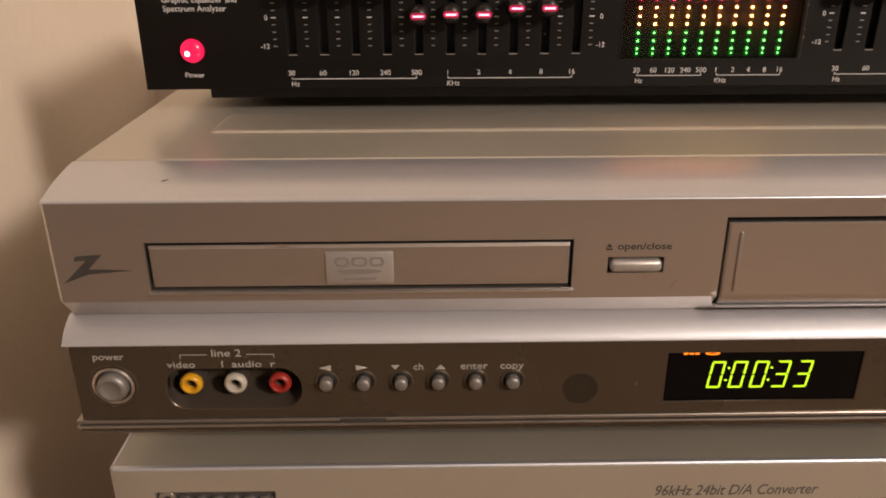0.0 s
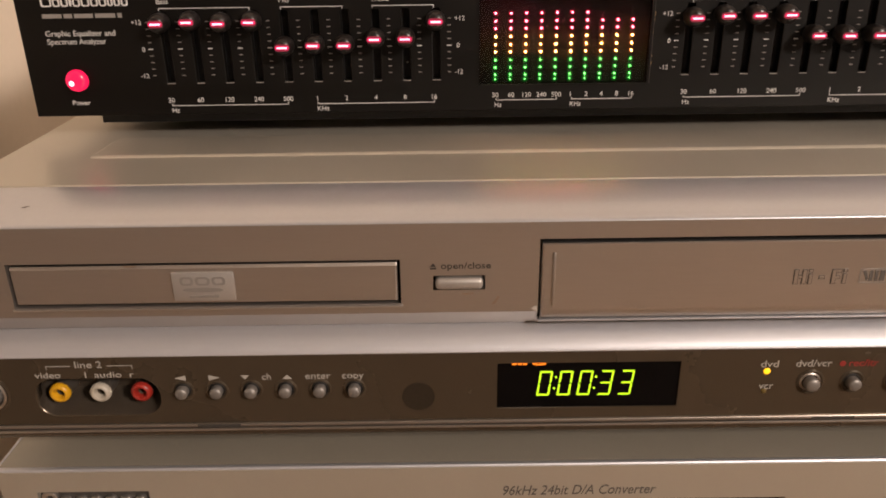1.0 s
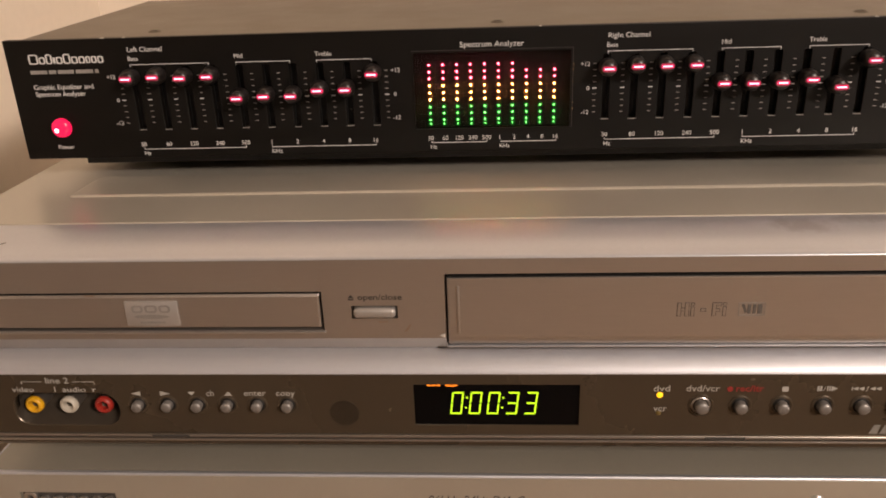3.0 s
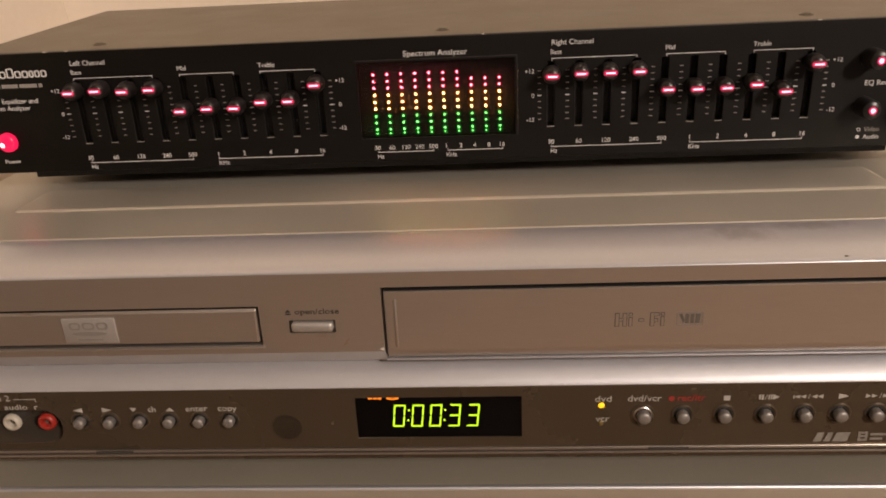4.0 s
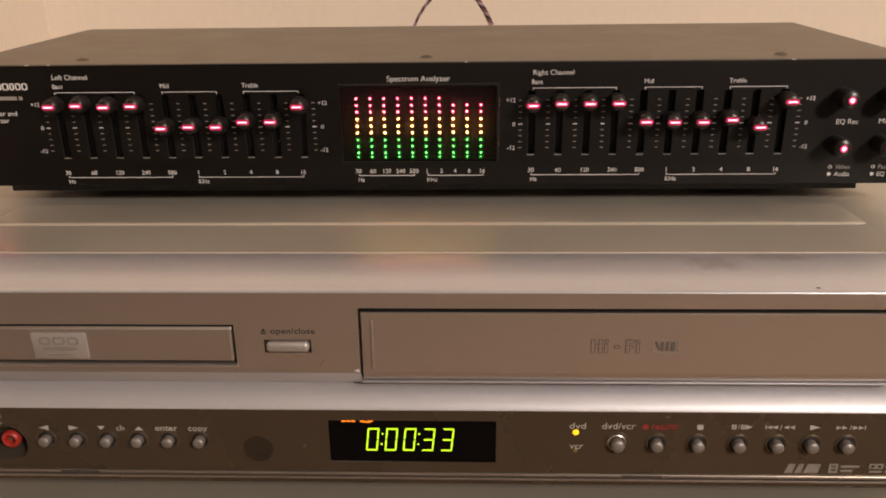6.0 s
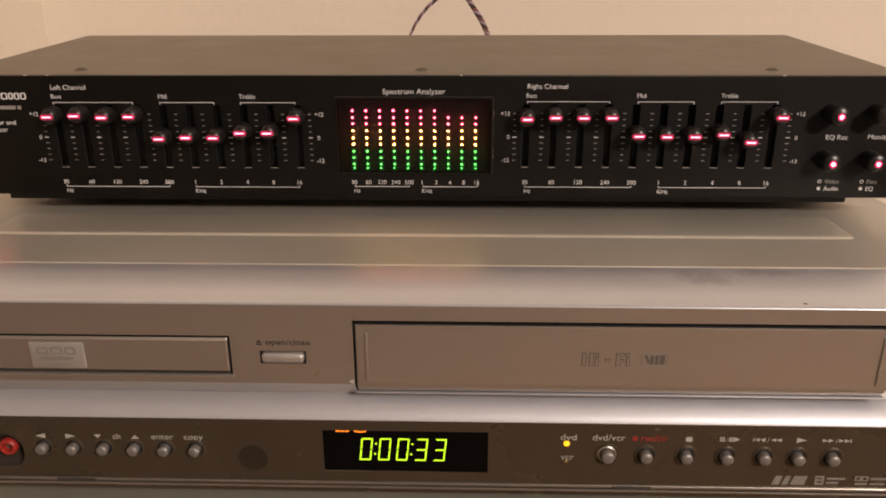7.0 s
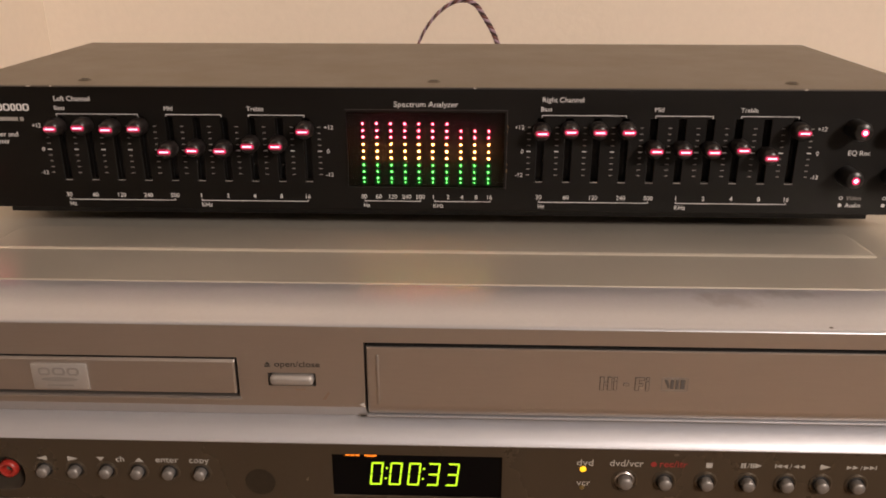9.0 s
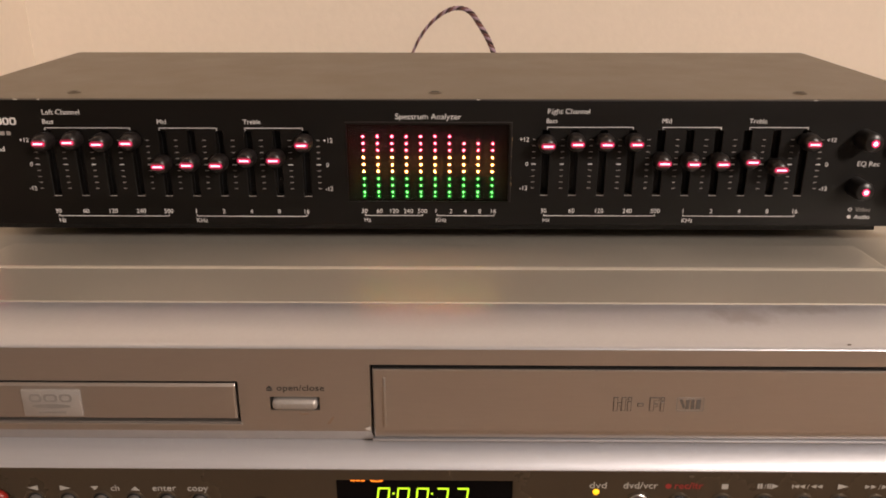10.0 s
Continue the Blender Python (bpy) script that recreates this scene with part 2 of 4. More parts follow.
def dome(cx, cz, r, y_back, y_front, rise, segs=20, bm=None):
    """A push button: a cylinder with a rounded front."""
    rings = [(0, y_front)]
    for k in range(1, 6):
        a = k / 5 * math.pi / 2
        rings.append((r * math.sin(a), y_front + rise * (1 - math.cos(a))))
    rings.append((r, y_back))
    rings.append((0, y_back))
    return lathe(cx, cz, rings, segs, bm)


def ring(cx, cz, r0, r1, y_back, y_front, segs=28, bm=None):
    m = (r0 + r1) / 2
    return lathe(cx, cz, [(r0, y_back), (r0, y_front + 0.0002), (m, y_front), (r1, y_front + 0.0003), (r1, y_back)], segs, bm)


def upright(x, y, r0, r1, z0, z1, segs=22):
    """A foot: a standing cone cut off, wider above."""
    bm = bmesh.new()
    bmesh.ops.create_cone(bm, cap_ends=True, segments=segs, radius1=r0, radius2=r1, depth=z1 - z0, matrix=Matrix.Translation((x, y, (z0 + z1) / 2)))
    return bm


def from_curve(cu):
    """The mesh of a curve, standing upright: curve x stays x, curve y becomes z, curve z becomes -y."""
    ob = new("temporary", cu)
    dg = bpy.context.evaluated_depsgraph_get()
    me = bpy.data.meshes.new_from_object(ob.evaluated_get(dg))
    bpy.data.objects.remove(ob)
    bpy.data.curves.remove(cu)
    bm = bmesh.new()
    bm.from_mesh(me)
    bmesh.ops.remove_doubles(bm, verts=bm.verts, dist=1e-6)
    bm.to_mesh(me)
    bm.free()
    me.transform(Matrix(((1, 0, 0, 0), (0, 0, -1, 0), (0, 1, 0, 0), (0, 0, 0, 1))))
    return me


def plate(name, outlines, y_front, thick, material, parent, label="", bevel=0.0):
    """A flat plate seen from the front, cut out of outlines of (x, z); inner outlines are holes."""
    cu = bpy.data.curves.new(name, "CURVE")
    cu.dimensions, cu.fill_mode = "2D", "BOTH"
    cu.extrude = thick / 2 - bevel
    cu.bevel_depth, cu.bevel_resolution, cu.offset = bevel, 1, -bevel
    for line in outlines:
        sp = cu.splines.new("POLY")
        sp.points.add(len(line) - 1)
        for p, (x, z) in zip(sp.points, line):
            p.co = (x, z, 0, 1)
        sp.use_cyclic_u = True
    me = from_curve(cu)
    me.name = name
    me.transform(Matrix.Translation(Vector((0, y_front + thick / 2, 0)) - origin(parent)))
    return link_mesh(name, me, material, parent, label)


def rect(x0, x1, z0, z1, r=0.0, n=4):
    if r <= 0:
        return [(x0, z0), (x1, z0), (x1, z1), (x0, z1)]
    out = []
    for cx, cz, a0 in ((x1 - r, z0 + r, -90), (x1 - r, z1 - r, 0), (x0 + r, z1 - r, 90), (x0 + r, z0 + r, 180)):
        for k in range(n + 1):
            a = radians(a0 + 90 * k / n)
            out.append((cx + r * math.cos(a), cz + r * math.sin(a)))
    return out


def disc(cx, cz, r, n=28):
    return [(cx + r * math.cos(2 * math.pi * i / n), cz + r * math.sin(2 * math.pi * i / n)) for i in range(n)]


def words(name, text, x0, z0, height, y, material, parent, width=None, align="LEFT", slant=0.0, bold=0.0, outline=0.0):
    """Printed words: x0 is the left edge (or middle), z0 the base line, height that of a capital."""
    cu = bpy.data.curves.new(name, "FONT")
    cu.body, cu.size, cu.extrude, cu.shear, cu.offset = text, 1.0, 0.012, slant, bold
    cu.resolution_u = 3
    if outline:
        cu.fill_mode, cu.bevel_depth, cu.bevel_resolution, cu.extrude = "NONE", outline, 0, 0.0
    me = from_curve(cu)
    me.name = name
    co = np.zeros(len(me.vertices) * 3)
    me.vertices.foreach_get("co", co)
    co = co.reshape(-1, 3)
    s = height / 0.70
    span = co[:, 0].max() - co[:, 0].min()
    sx = width / span if width else s
    left = x0 - (span * sx / 2 if align == "CENTER" else span * sx if align == "RIGHT" else 0)
    off = origin(parent)
    co[:, 0] = (co[:, 0] - co[:, 0].min()) * sx + left - off[0]
    co[:, 1] = co[:, 1] * 0.006 + y - off[1]
    co[:, 2] = co[:, 2] * s + z0 - off[2]
    me.vertices.foreach_set("co", co.reshape(-1))
    me.update()
    return link_mesh(name, me, material, parent)


def bars(name, rects, y, material, parent, label="", thick=0.00016):
    """Flat printed bars of (x0, x1, z0, z1)."""
    bm = bmesh.new()
    for x0, x1, z0, z1 in rects:
        box(x0, x1, y - thick, y, z0, z1, bm=bm)
    return part(name, bm, material, parent, label)


def polygons(name, shapes, y, material, parent, thick=0.00016, label=""):
    bm = bmesh.new()
    for line in shapes:
        a = [bm.verts.new((x, y - thick, z)) for x, z in line]
        b = [bm.verts.new((x, y, z)) for x, z in line]
        bm.faces.new(a)
        n = len(a)
        for i in range(n):
            bm.faces.new((a[i], a[(i + 1) % n], b[(i + 1) % n], b[i]))
    return part(name, bm, material, parent, label)


def smooth_line(points, steps):
    """A rounder line through the points (Catmull-Rom)."""
    p = [Vector(q) for q in points]
    out = []
    for i in range(len(p) - 1):
        a, b, c, d = p[max(i - 1, 0)], p[i], p[i + 1], p[min(i + 2, len(p) - 1)]
        for k in range(steps):
            u = k / steps
            out.append(0.5 * (2 * b + (c - a) * u + (2 * a - 5 * b + 4 * c - d) * u * u + (3 * b - a - 3 * c + d) * u ** 3))
    return out + [p[-1]]


def grid_plate(xs, zs, holes, front, back):
    """A plate over the cells of xs and zs, less the holes; front(x, z) gives the depth of its face."""
    bm = bmesh.new()
    vs = {}

    def v(x, z, f):
        k = (round(x, 6), round(z, 6), f)
        if k not in vs:
            vs[k] = bm.verts.new((x, front(x, z) if f else back, z))
        return vs[k]

    def full(i, j):
        if not (0 <= i < len(xs) - 1 and 0 <= j < len(zs) - 1):
            return False
        x, z = (xs[i] + xs[i + 1]) / 2, (zs[j] + zs[j + 1]) / 2
        return not any(a < x < b and c < z < d for a, b, c, d in holes)

    for i in range(len(xs) - 1):
        for j in range(len(zs) - 1):
            if not full(i, j):
                continue
            x0, x1, z0, z1 = xs[i], xs[i + 1], zs[j], zs[j + 1]
            bm.faces.new((v(x0, z0, 1), v(x1, z0, 1), v(x1, z1, 1), v(x0, z1, 1)))
            bm.faces.new((v(x0, z0, 0), v(x0, z1, 0), v(x1, z1, 0), v(x1, z0, 0)))
            for di, dj, a, b in ((-1, 0, (x0, z0), (x0, z1)), (1, 0, (x1, z0), (x1, z1)), (0, -1, (x0, z0), (x1, z0)), (0, 1, (x0, z1), (x1, z1))):
                if not full(i + di, j + dj):
                    bm.faces.new((v(*a, 1), v(*b, 1), v(*b, 0), v(*a, 0)))
    return bm


# ---------------------------------------------------------------- the room
WALL_Y = 0.400
X0, X1, Y0, TOP = -2.6, 3.6, -4.6, 2.56
NOOK_X, NOOK_Y = -0.318, -0.03  # the wall steps forward beside the stack


def slab(name, x0, x1, y0, y1, z0, z1, material, label, category):
    bm = box(x0, x1, y0, y1, z0, z1)
    me = bpy.data.meshes.new(name)
    bm.to_mesh(me)
    bm.free()
    return tagged(link_mesh(name, me, material, None), label, category, kind="structure")


slab("wall_north", NOOK_X, X1, WALL_Y, WALL_Y + 0.12, 0, TOP, WALL, "warm beige painted wall behind the stack", "wall")
slab("wall_nook", X0, NOOK_X, NOOK_Y, WALL_Y + 0.12, 0, TOP, WALL, "warm beige painted wall stepping forward beside the stack", "wall")
slab("wall_west", X0 - 0.12, X0, Y0, WALL_Y + 0.12, 0, TOP, WALL, "warm beige painted side wall of the room", "wall")
# two walls out of view, coloured pale to cool the stack's reflections
slab("wall_east", X1, X1 + 0.12, Y0, WALL_Y + 0.12, 0, TOP, PALE, "unseen side wall of the room, pale grey for cool reflections", "wall")
slab("wall_south", X0, X1, Y0 - 0.12, Y0, 0, TOP, PALE, "unseen wall across the room, pale grey for cool reflections", "wall")
slab("floor", X0 - 0.12, X1 + 0.12, Y0 - 0.12, WALL_Y + 0.12, -0.1, 0, CARPET, "brown carpet floor of the room", "floor")
slab("ceiling", X0 - 0.12, X1 + 0.12, Y0 - 0.12, WALL_Y + 0.12, TOP, TOP + 0.1, CEIL, "off-white painted ceiling of the room", "ceiling")

PIO_H = 0.098


def media_stand():
    base = (0.0, 0.15, -Z0)
    root = thing("media_stand", base, "plain dark wooden stand that carries the stack", "stand")
    top = -PIO_H
    part("top_board", box(-0.205, 0.214, 0.012, 0.285, top - 0.025, top, 0.002), WOOD, root)
    for x in (-0.200, 0.189):
        part("side_board", box(x, x + 0.02, 0.02, 0.28, -Z0, top - 0.025, 0.001), WOOD, root)
    part("back_board", box(-0.180, 0.189, 0.265, 0.278, -Z0 + 0.05, top - 0.025), WOOD, root)


media_stand()

# ---------------------------------------------------------------- the lowest player
PX0, PX1, PY = -0.2145, 0.2235, 0.004


def disc_player():
    root = thing("disc_player", (0.0045, 0.13, -PIO_H), "silver disc player at the bottom of the stack", "disc player")
    # lid; the narrow highlight on its front edge is a separate strip
    lid = [(PY + 0.0009, -0.0012), (PY + 0.0012, -0.0001), (PY + 0.0020, 0.0), (0.262, 0.0), (0.264, -0.002), (0.264, -0.016), (PY + 0.006, -0.016), (PY + 0.006, -0.0012)]
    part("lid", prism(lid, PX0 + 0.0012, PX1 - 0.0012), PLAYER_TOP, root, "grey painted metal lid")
    part("body", box(PX0 + 0.004, PX1 - 0.004, PY + 0.006, 0.262, -0.088, -0.0165, 0.001), SILVER, root)
    f = 0.0006
    tray = (-0.120, 0.082, -0.040, -0.0165)
    logo = (-0.2000, -0.1580, -0.0185, -0.0098)
    xs = sorted([PX0, PX0 + f, PX0 + 0.004, tray[0], tray[1], logo[0], logo[1], PX1 - 0.004, PX1 - f, PX1])
    zs = sorted([-0.089, -0.088, tray[2], tray[3], logo[2], logo[3], -0.0009, -0.0005])

    def front(x, z):
        d = 0.0
        if x < PX0 + 0.002 or x > PX1 - 0.002:
            d += 0.0016
        if z > -0.0007:
            d += 0.0006
        return PY + d

    part("front_panel", grid_plate(xs, zs, [tray, logo], front, PY + 0.0058), PLAYER_SILVER, root, "silver front panel with a highlight along its top edge")
    # strips of brighter silver stand in for the highlight on the edges
    edge = [(PY + 0.0001, -0.0007), (PY + 0.0001, -0.0003), (PY + 0.0005, 0.0002), (PY + 0.0014, 0.0004), (PY + 0.0021, 0.0002), (PY + 0.0021, -0.0007)]
    part("edge_highlight", prism(edge, PX0 + 0.0014, PX1 - 0.0014), LEDGE, root, "thin pale strip painting the highlight along the top edge")
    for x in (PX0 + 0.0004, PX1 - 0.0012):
        part("edge_highlight", box(x, x + 0.0008, PY + 0.0030, 0.262, -0.0006, 0.0003, 0.0002), LEDGE, root, "thin pale strip painting the highlight along the top edge")
    part("recess", box(tray[0] - 0.002, tray[1] + 0.002, PY + 0.0045, PY + 0.0055, tray[2] - 0.002, tray[3] + 0.002), SLOT_BLACK, root, "dark opening of the tray")
    part("tray_front", box(tray[0] + 0.0015, tray[1] - 0.0015, PY + 0.001, PY + 0.0044, tray[2] + 0.001, tray[3] - 0.0075, 0.0008), SILVER, root)
    # dark backing also paints the shade above the emblem in its recess
    part("logo_recess", box(logo[0] - 0.001, logo[1] + 0.001, PY + 0.0022, PY + 0.0030, logo[2] - 0.001, logo[3] + 0.001), PRINT_DARK, root)
    # raised emblem of plain rounded rings
    for k in range(7):
        x, w, top = (-0.1990, 0.0058, -0.0104) if k == 0 else (-0.1930 + (k - 1) * 0.0057, 0.0049, -0.0128)
        lines = [rect(x, x + w, -0.0178, top, 0.0022, 5)]
        if k != 1:
            lines.append(rect(x + 0.0015, x + w - 0.0015, -0.0164, top - 0.0014, 0.0008, 3))
        plate("emblem_piece", lines, PY + 0.0003, 0.0019, SILVER, root, bevel=0.0002)
    words("lettering", "96kHz 24bit D/A Converter", -0.0248, -0.0138, 0.0044, PY - 0.0001, OUTLINE, root, width=0.0575, slant=0.25)
    part("button", dome(0.131, -0.0105, 0.003, PY + 0.002, PY - 0.0012, 0.0012), SILVER, root)
    for x in (-0.17, 0.18):
        for y in (0.04, 0.23):
            part("foot", box(x - 0.014, x + 0.014, y - 0.014, y + 0.014, -PIO_H, -0.0875, 0.002), RUBBER, root)


disc_player()

# ---------------------------------------------------------------- the combination recorder
VX0, VX1 = -0.2167, 0.2265
LP = -0.0015


def face_y(z):
    """Depth of the upper face: upright, then folded in below a crease."""
    return max(0.0, 0.0060 * (0.0662 - z) / 0.0072)


def recorder():
    root = thing("dvd_vcr_combo", (0.0045, 0.13, 0.0), "silver disc and cassette recorder with a lit clock display", "video recorder")
    # lid of folded metal, with a long raised field
    lid = [(0.0262, 0.0990), (0.0262, 0.1030), (0.0268, 0.1036), (0.279, 0.1036), (0.280, 0.1026), (0.280, 0.0235), (0.278, 0.0235), (0.278, 0.0990)]
    top = part("lid", prism(lid, VX0 + 0.001, VX1 - 0.001), SILVER_TOP, root, "silver painted metal lid with dust and scuffs")
    bm = bmesh.new()
    z = 0.1036
    ridge = ((0.0588, -0.0004), (0.0596, 0.0004), (0.0602, 0.0008), (0.0612, 0.0009), (0.0780, 0.0005), (0.0980, -0.0004))
    rows = []
    for x, back, k in ((-0.1822, 0.0016, 0.0), (-0.1812, 0.0006, 0.6), (-0.1796, 0.0, 1.0), (0.1866, 0.0, 1.0), (0.1882, 0.0006, 0.6), (0.1892, 0.0016, 0.0)):
        rows.append([bm.verts.new((x, yy + back, z + (dz + 0.0004) * k - 0.0004)) for yy, dz in ridge])
    for lo, hi in zip(rows, rows[1:]):
        for i in range(len(ridge) - 1):
            bm.faces.new((lo[i], hi[i], hi[i + 1], lo[i + 1]))
    part("raised_field", bm, SILVER_TOP, top)
    for x in (VX0, VX1 - 0.0016):
        part("side_panel", box(x + 0.0010, x + 0.0014, 0.0262, 0.278, 0.0235, 0.1025), SILVER_TOP, root)
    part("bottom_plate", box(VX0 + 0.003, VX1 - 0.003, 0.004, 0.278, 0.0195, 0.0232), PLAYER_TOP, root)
    part("back_panel", box(VX0 + 0.002, VX1 - 0.002, 0.2740, 0.2775, 0.0235, 0.0985), SLOT_BLACK, root)
    # sloping upper rim of the front moulding
    rim = [(0.0262, 0.1031), (0.0255, 0.1033), (0.020, 0.1029), (0.010, 0.1013), (0.0035, 0.0996), (0.0012, 0.0990), (0.0002, 0.0984), (0.0, 0.0980), (0.004, 0.0975), (0.0262, 0.0985)]
    rim = [tuple(c) for c in smooth_line(rim[:8], 4)] + rim[8:]
    part("upper_rim", prism(rim, VX0 + 0.0004, VX1 - 0.0004), RIM, root, "sloping silver rim above the face, cool reflection in its colour")
    # upper face with the openings
    tray = (-0.1882, -0.0601, 0.0697, 0.0856)
    flap = (-0.0149, 0.1796, 0.0626, 0.0922)
    key = (-0.0495, -0.0324, 0.0745, 0.0797)
    zs = sorted({0.0590, 0.0605, 0.0615, flap[2], 0.0645, 0.0662, 0.0677, tray[2], key[2], key[3], tray[3], flap[3], 0.0980})
    xs = sorted({VX0, VX0 + 0.0012, VX1 - 0.0012, VX1, *tray[:2], *flap[:2], *key[:2]})
    part("face", grid_plate(xs, zs, [tray, flap, key], lambda x, zz: face_y(zz) + (0.0012 if x in (VX0, VX1) else 0.0), 0.0075), SILVER_BRUSHED, root, "brushed silver face of the recorder")
    part("face_backing", box(VX0 + 0.003, VX1 - 0.003, 0.0076, 0.0090, 0.056, 0.098), SLOT_BLACK, root)
    # rounded bright lips under the openings
    part("tray_lip", box(tray[0] - 0.0005, tray[1] + 0.0006, -0.0009, 0.0003, tray[2] - 0.0012, tray[2] - 0.0002, 0.0002), SILVER, root)
    # less metallic ledge silver paints the highlight into the flap lip
    part("flap_lip", box(flap[0] + 0.0002, flap[1], 0.0008, 0.0044, flap[2] - 0.0009, flap[2] - 0.0001, 0.0003), LEDGE, root)
    # disc tray
    tx0, tx1, tz0, tz1 = tray[0] + 0.0011, tray[1] - 0.0011, tray[2] + 0.0013, tray[3] - 0.0011
    tr = part("tray_front", grid_plate([tx0, tx0 + 0.0006, tx1 - 0.0006, tx1], [tz0, tz0 + 0.0004, tz1 - 0.0008, tz1],
                                       [], lambda x, zz: -0.0004 + (0.0009 if zz > tz1 - 0.0001 else 0.0006 if x in (tx0, tx1) or zz == tz0 else 0), 0.006), SILVER_BRUSHED, root, "closed silver disc tray front")
    part("badge", box(-0.1346, -0.1142, -0.0013, -0.0003, 0.0722, 0.0826, 0.0005), BADGE, tr, "raised silver badge on the tray")
    for a, b in ((-0.1318, -0.1274), (-0.1268, -0.1220), (-0.1214, -0.1170)):
        plate("badge_mark", [rect(a, b, 0.0780, 0.0811, 0.0012), rect(a + 0.0009, b - 0.0009, 0.0787, 0.0804, 0.0006)], -0.00142, 0.00016, BADGE_MARK, tr)
    plate("badge_mark", [[(-0.1244 + 0.0068 * math.cos(a * math.pi / 10), 0.0764 + 0.0009 * math.sin(a * math.pi / 10)) for a in range(20)]], -0.00142, 0.00016, BADGE_MARK, tr)
    bars("badge_mark", [(-0.1292, -0.1196, 0.0736, 0.0744)], -0.0013, BADGE_MARK, tr)
    # black ring and strip paint the shade in the gap round the tray
    part("gap", grid_plate([tray[0], tx0, tx1, tray[1]], [tray[2], tz0, tz1, tray[3]], [(tx0, tx1, tz0, tz1)], lambda x, zz: 0.0046, 0.0054), SLOT_BLACK, root, "black ring painting the shade in the gap round the tray")
    part("gap_shade", box(tx0 + 0.0002, tx1 - 0.0002, 0.0007, 0.0045, tz1 + 0.00005, tz1 + 0.0004), SLOT_BLACK, root)
    # open/close key
    part("open_close_button", box(key[0] + 0.0007, key[1] - 0.0007, -0.0016, 0.006, key[2] + 0.0005, key[3] - 0.0007, 0.0015, 4), KEY, root)
    words("lettering", "open/close", -0.0469, 0.0822, 0.0022, -0.0001, PRINT_DARK, root, width=0.0163, bold=0.008)
    polygons("eject_mark", [[(-0.0504, 0.0830), (-0.0484, 0.0830), (-0.0494, 0.0842)], rect(-0.0504, -0.0484, 0.0821, 0.0826)], -0.0001, PRINT_DARK, root)
    # cassette flap
    fx0, fx1, fz0, fz1 = flap[0] + 0.0009, flap[1] - 0.0007, flap[2] + 0.0004, flap[3] - 0.0016
    fl = part("cassette_flap", grid_plate([fx0, fx0 + 0.0005, fx1 - 0.0005, fx1], [fz0, fz0 + 0.0004, 0.0645, 0.0662, 0.0677, fz1 - 0.0003, fz1], [],
                                          lambda x, zz: face_y(zz) * 0.55 - 0.0004 + (0.0005 if x in (fx0, fx1) or zz in (fz0, fz1) else 0), 0.0065), SILVER_BRUSHED, root, "closed silver cassette flap")
    # shade round the flap and along its top edge, painted black likewise
    part("gap", grid_plate([flap[0], fx0, fx1, flap[1]], [flap[2], fz0, 0.0645, 0.0662, 0.0677, fz1, flap[3]], [(fx0, fx1, fz0, fz1)], lambda x, zz: max(face_y(zz) + 0.0008, 0.0044), 0.0068), SLOT_BLACK, root, "black ring painting the shade in the gap round the flap")
    part("gap_shade", box(fx0 + 0.0002, fx1 - 0.0002, 0.0003, 0.0043, fz1 + 0.00005, fz1 + 0.0005), SLOT_BLACK, root)
    for x in (-0.0101, 0.1749):
        part("rib", box(x - 0.0005, x + 0.0005, -0.0011, 0.0, 0.0683, 0.0877, 0.0004), SILVER, fl)
    z0, z1 = 0.0751, 0.0805
    letters = {"H": [(0.0681, 0.0697, z0, z1), (0.0708, 0.0724, z0, z1), (0.0694, 0.0711, 0.0771, 0.0785)], "i": [(0.0729, 0.0743, z0, 0.0789), (0.0729, 0.0743, 0.0793, z1)],
               "-": [(0.0764, 0.0784, 0.0769, 0.0782)], "F": [(0.0804, 0.0820, z0, z1), (0.0816, 0.0837, 0.0791, z1), (0.0816, 0.0833, 0.0768, 0.0781)], "i ": [(0.0841, 0.0855, z0, 0.0789), (0.0841, 0.0855, 0.0793, z1)]}
    for strokes in letters.values():
        letter = bars("lettering", strokes, -0.0004, OUTLINE, fl)
        e = 0.00026
        bars("letter_fill", [(a + e, b - e, c + e, d - e) for a, b, c, d in strokes], -0.00056, SILVER_BRUSHED, letter)
    plate("format_mark", [rect(0.0896, 0.0990, 0.0752, 0.0804, 0.0004), rect(0.0899, 0.0987, 0.0755, 0.0801, 0.0003)], -0.0006, 0.00016, BADGE_MARK, fl)
    polygons("format_mark", [[(0.0905, 0.0797), (0.0917, 0.0797), (0.0926, 0.0770), (0.0921, 0.0760)], rect(0.0928, 0.0940, 0.0760, 0.0797), rect(0.0946, 0.0957, 0.0760, 0.0797), rect(0.0963, 0.0979, 0.0760, 0.0797)], -0.0004, OUTLINE, fl)
    # maker's mark: a dark zigzag
    polygons("maker_mark", [[(-0.2096, 0.0800), (-0.2090, 0.0815), (-0.2011, 0.0820), (-0.2056, 0.0773), (-0.1926, 0.0768), (-0.2060, 0.0757), (-0.2138, 0.0727), (-0.2060, 0.0802)]], -0.0001, PRINT_DARK, root)
    # bright ledge between the two halves
    led = [(0.0074, 0.0590), (0.0061, 0.0588), (0.0043, 0.0581), (0.0022, 0.0570), (0.0004, 0.0557), (-0.0011, 0.0543), (-0.0021, 0.0531), (-0.0027, 0.0525), (-0.0027, 0.0522), (-0.0020, 0.0519), (0.0074, 0.0519)]
    led = [led[0]] + [tuple(c) for c in smooth_line(led[1:8], 4)] + led[8:]
    part("ledge", prism(led, VX0 - 0.0008, VX1 + 0.0008), LEDGE, root, "bright silver ledge across the front, cool reflection in its colour")
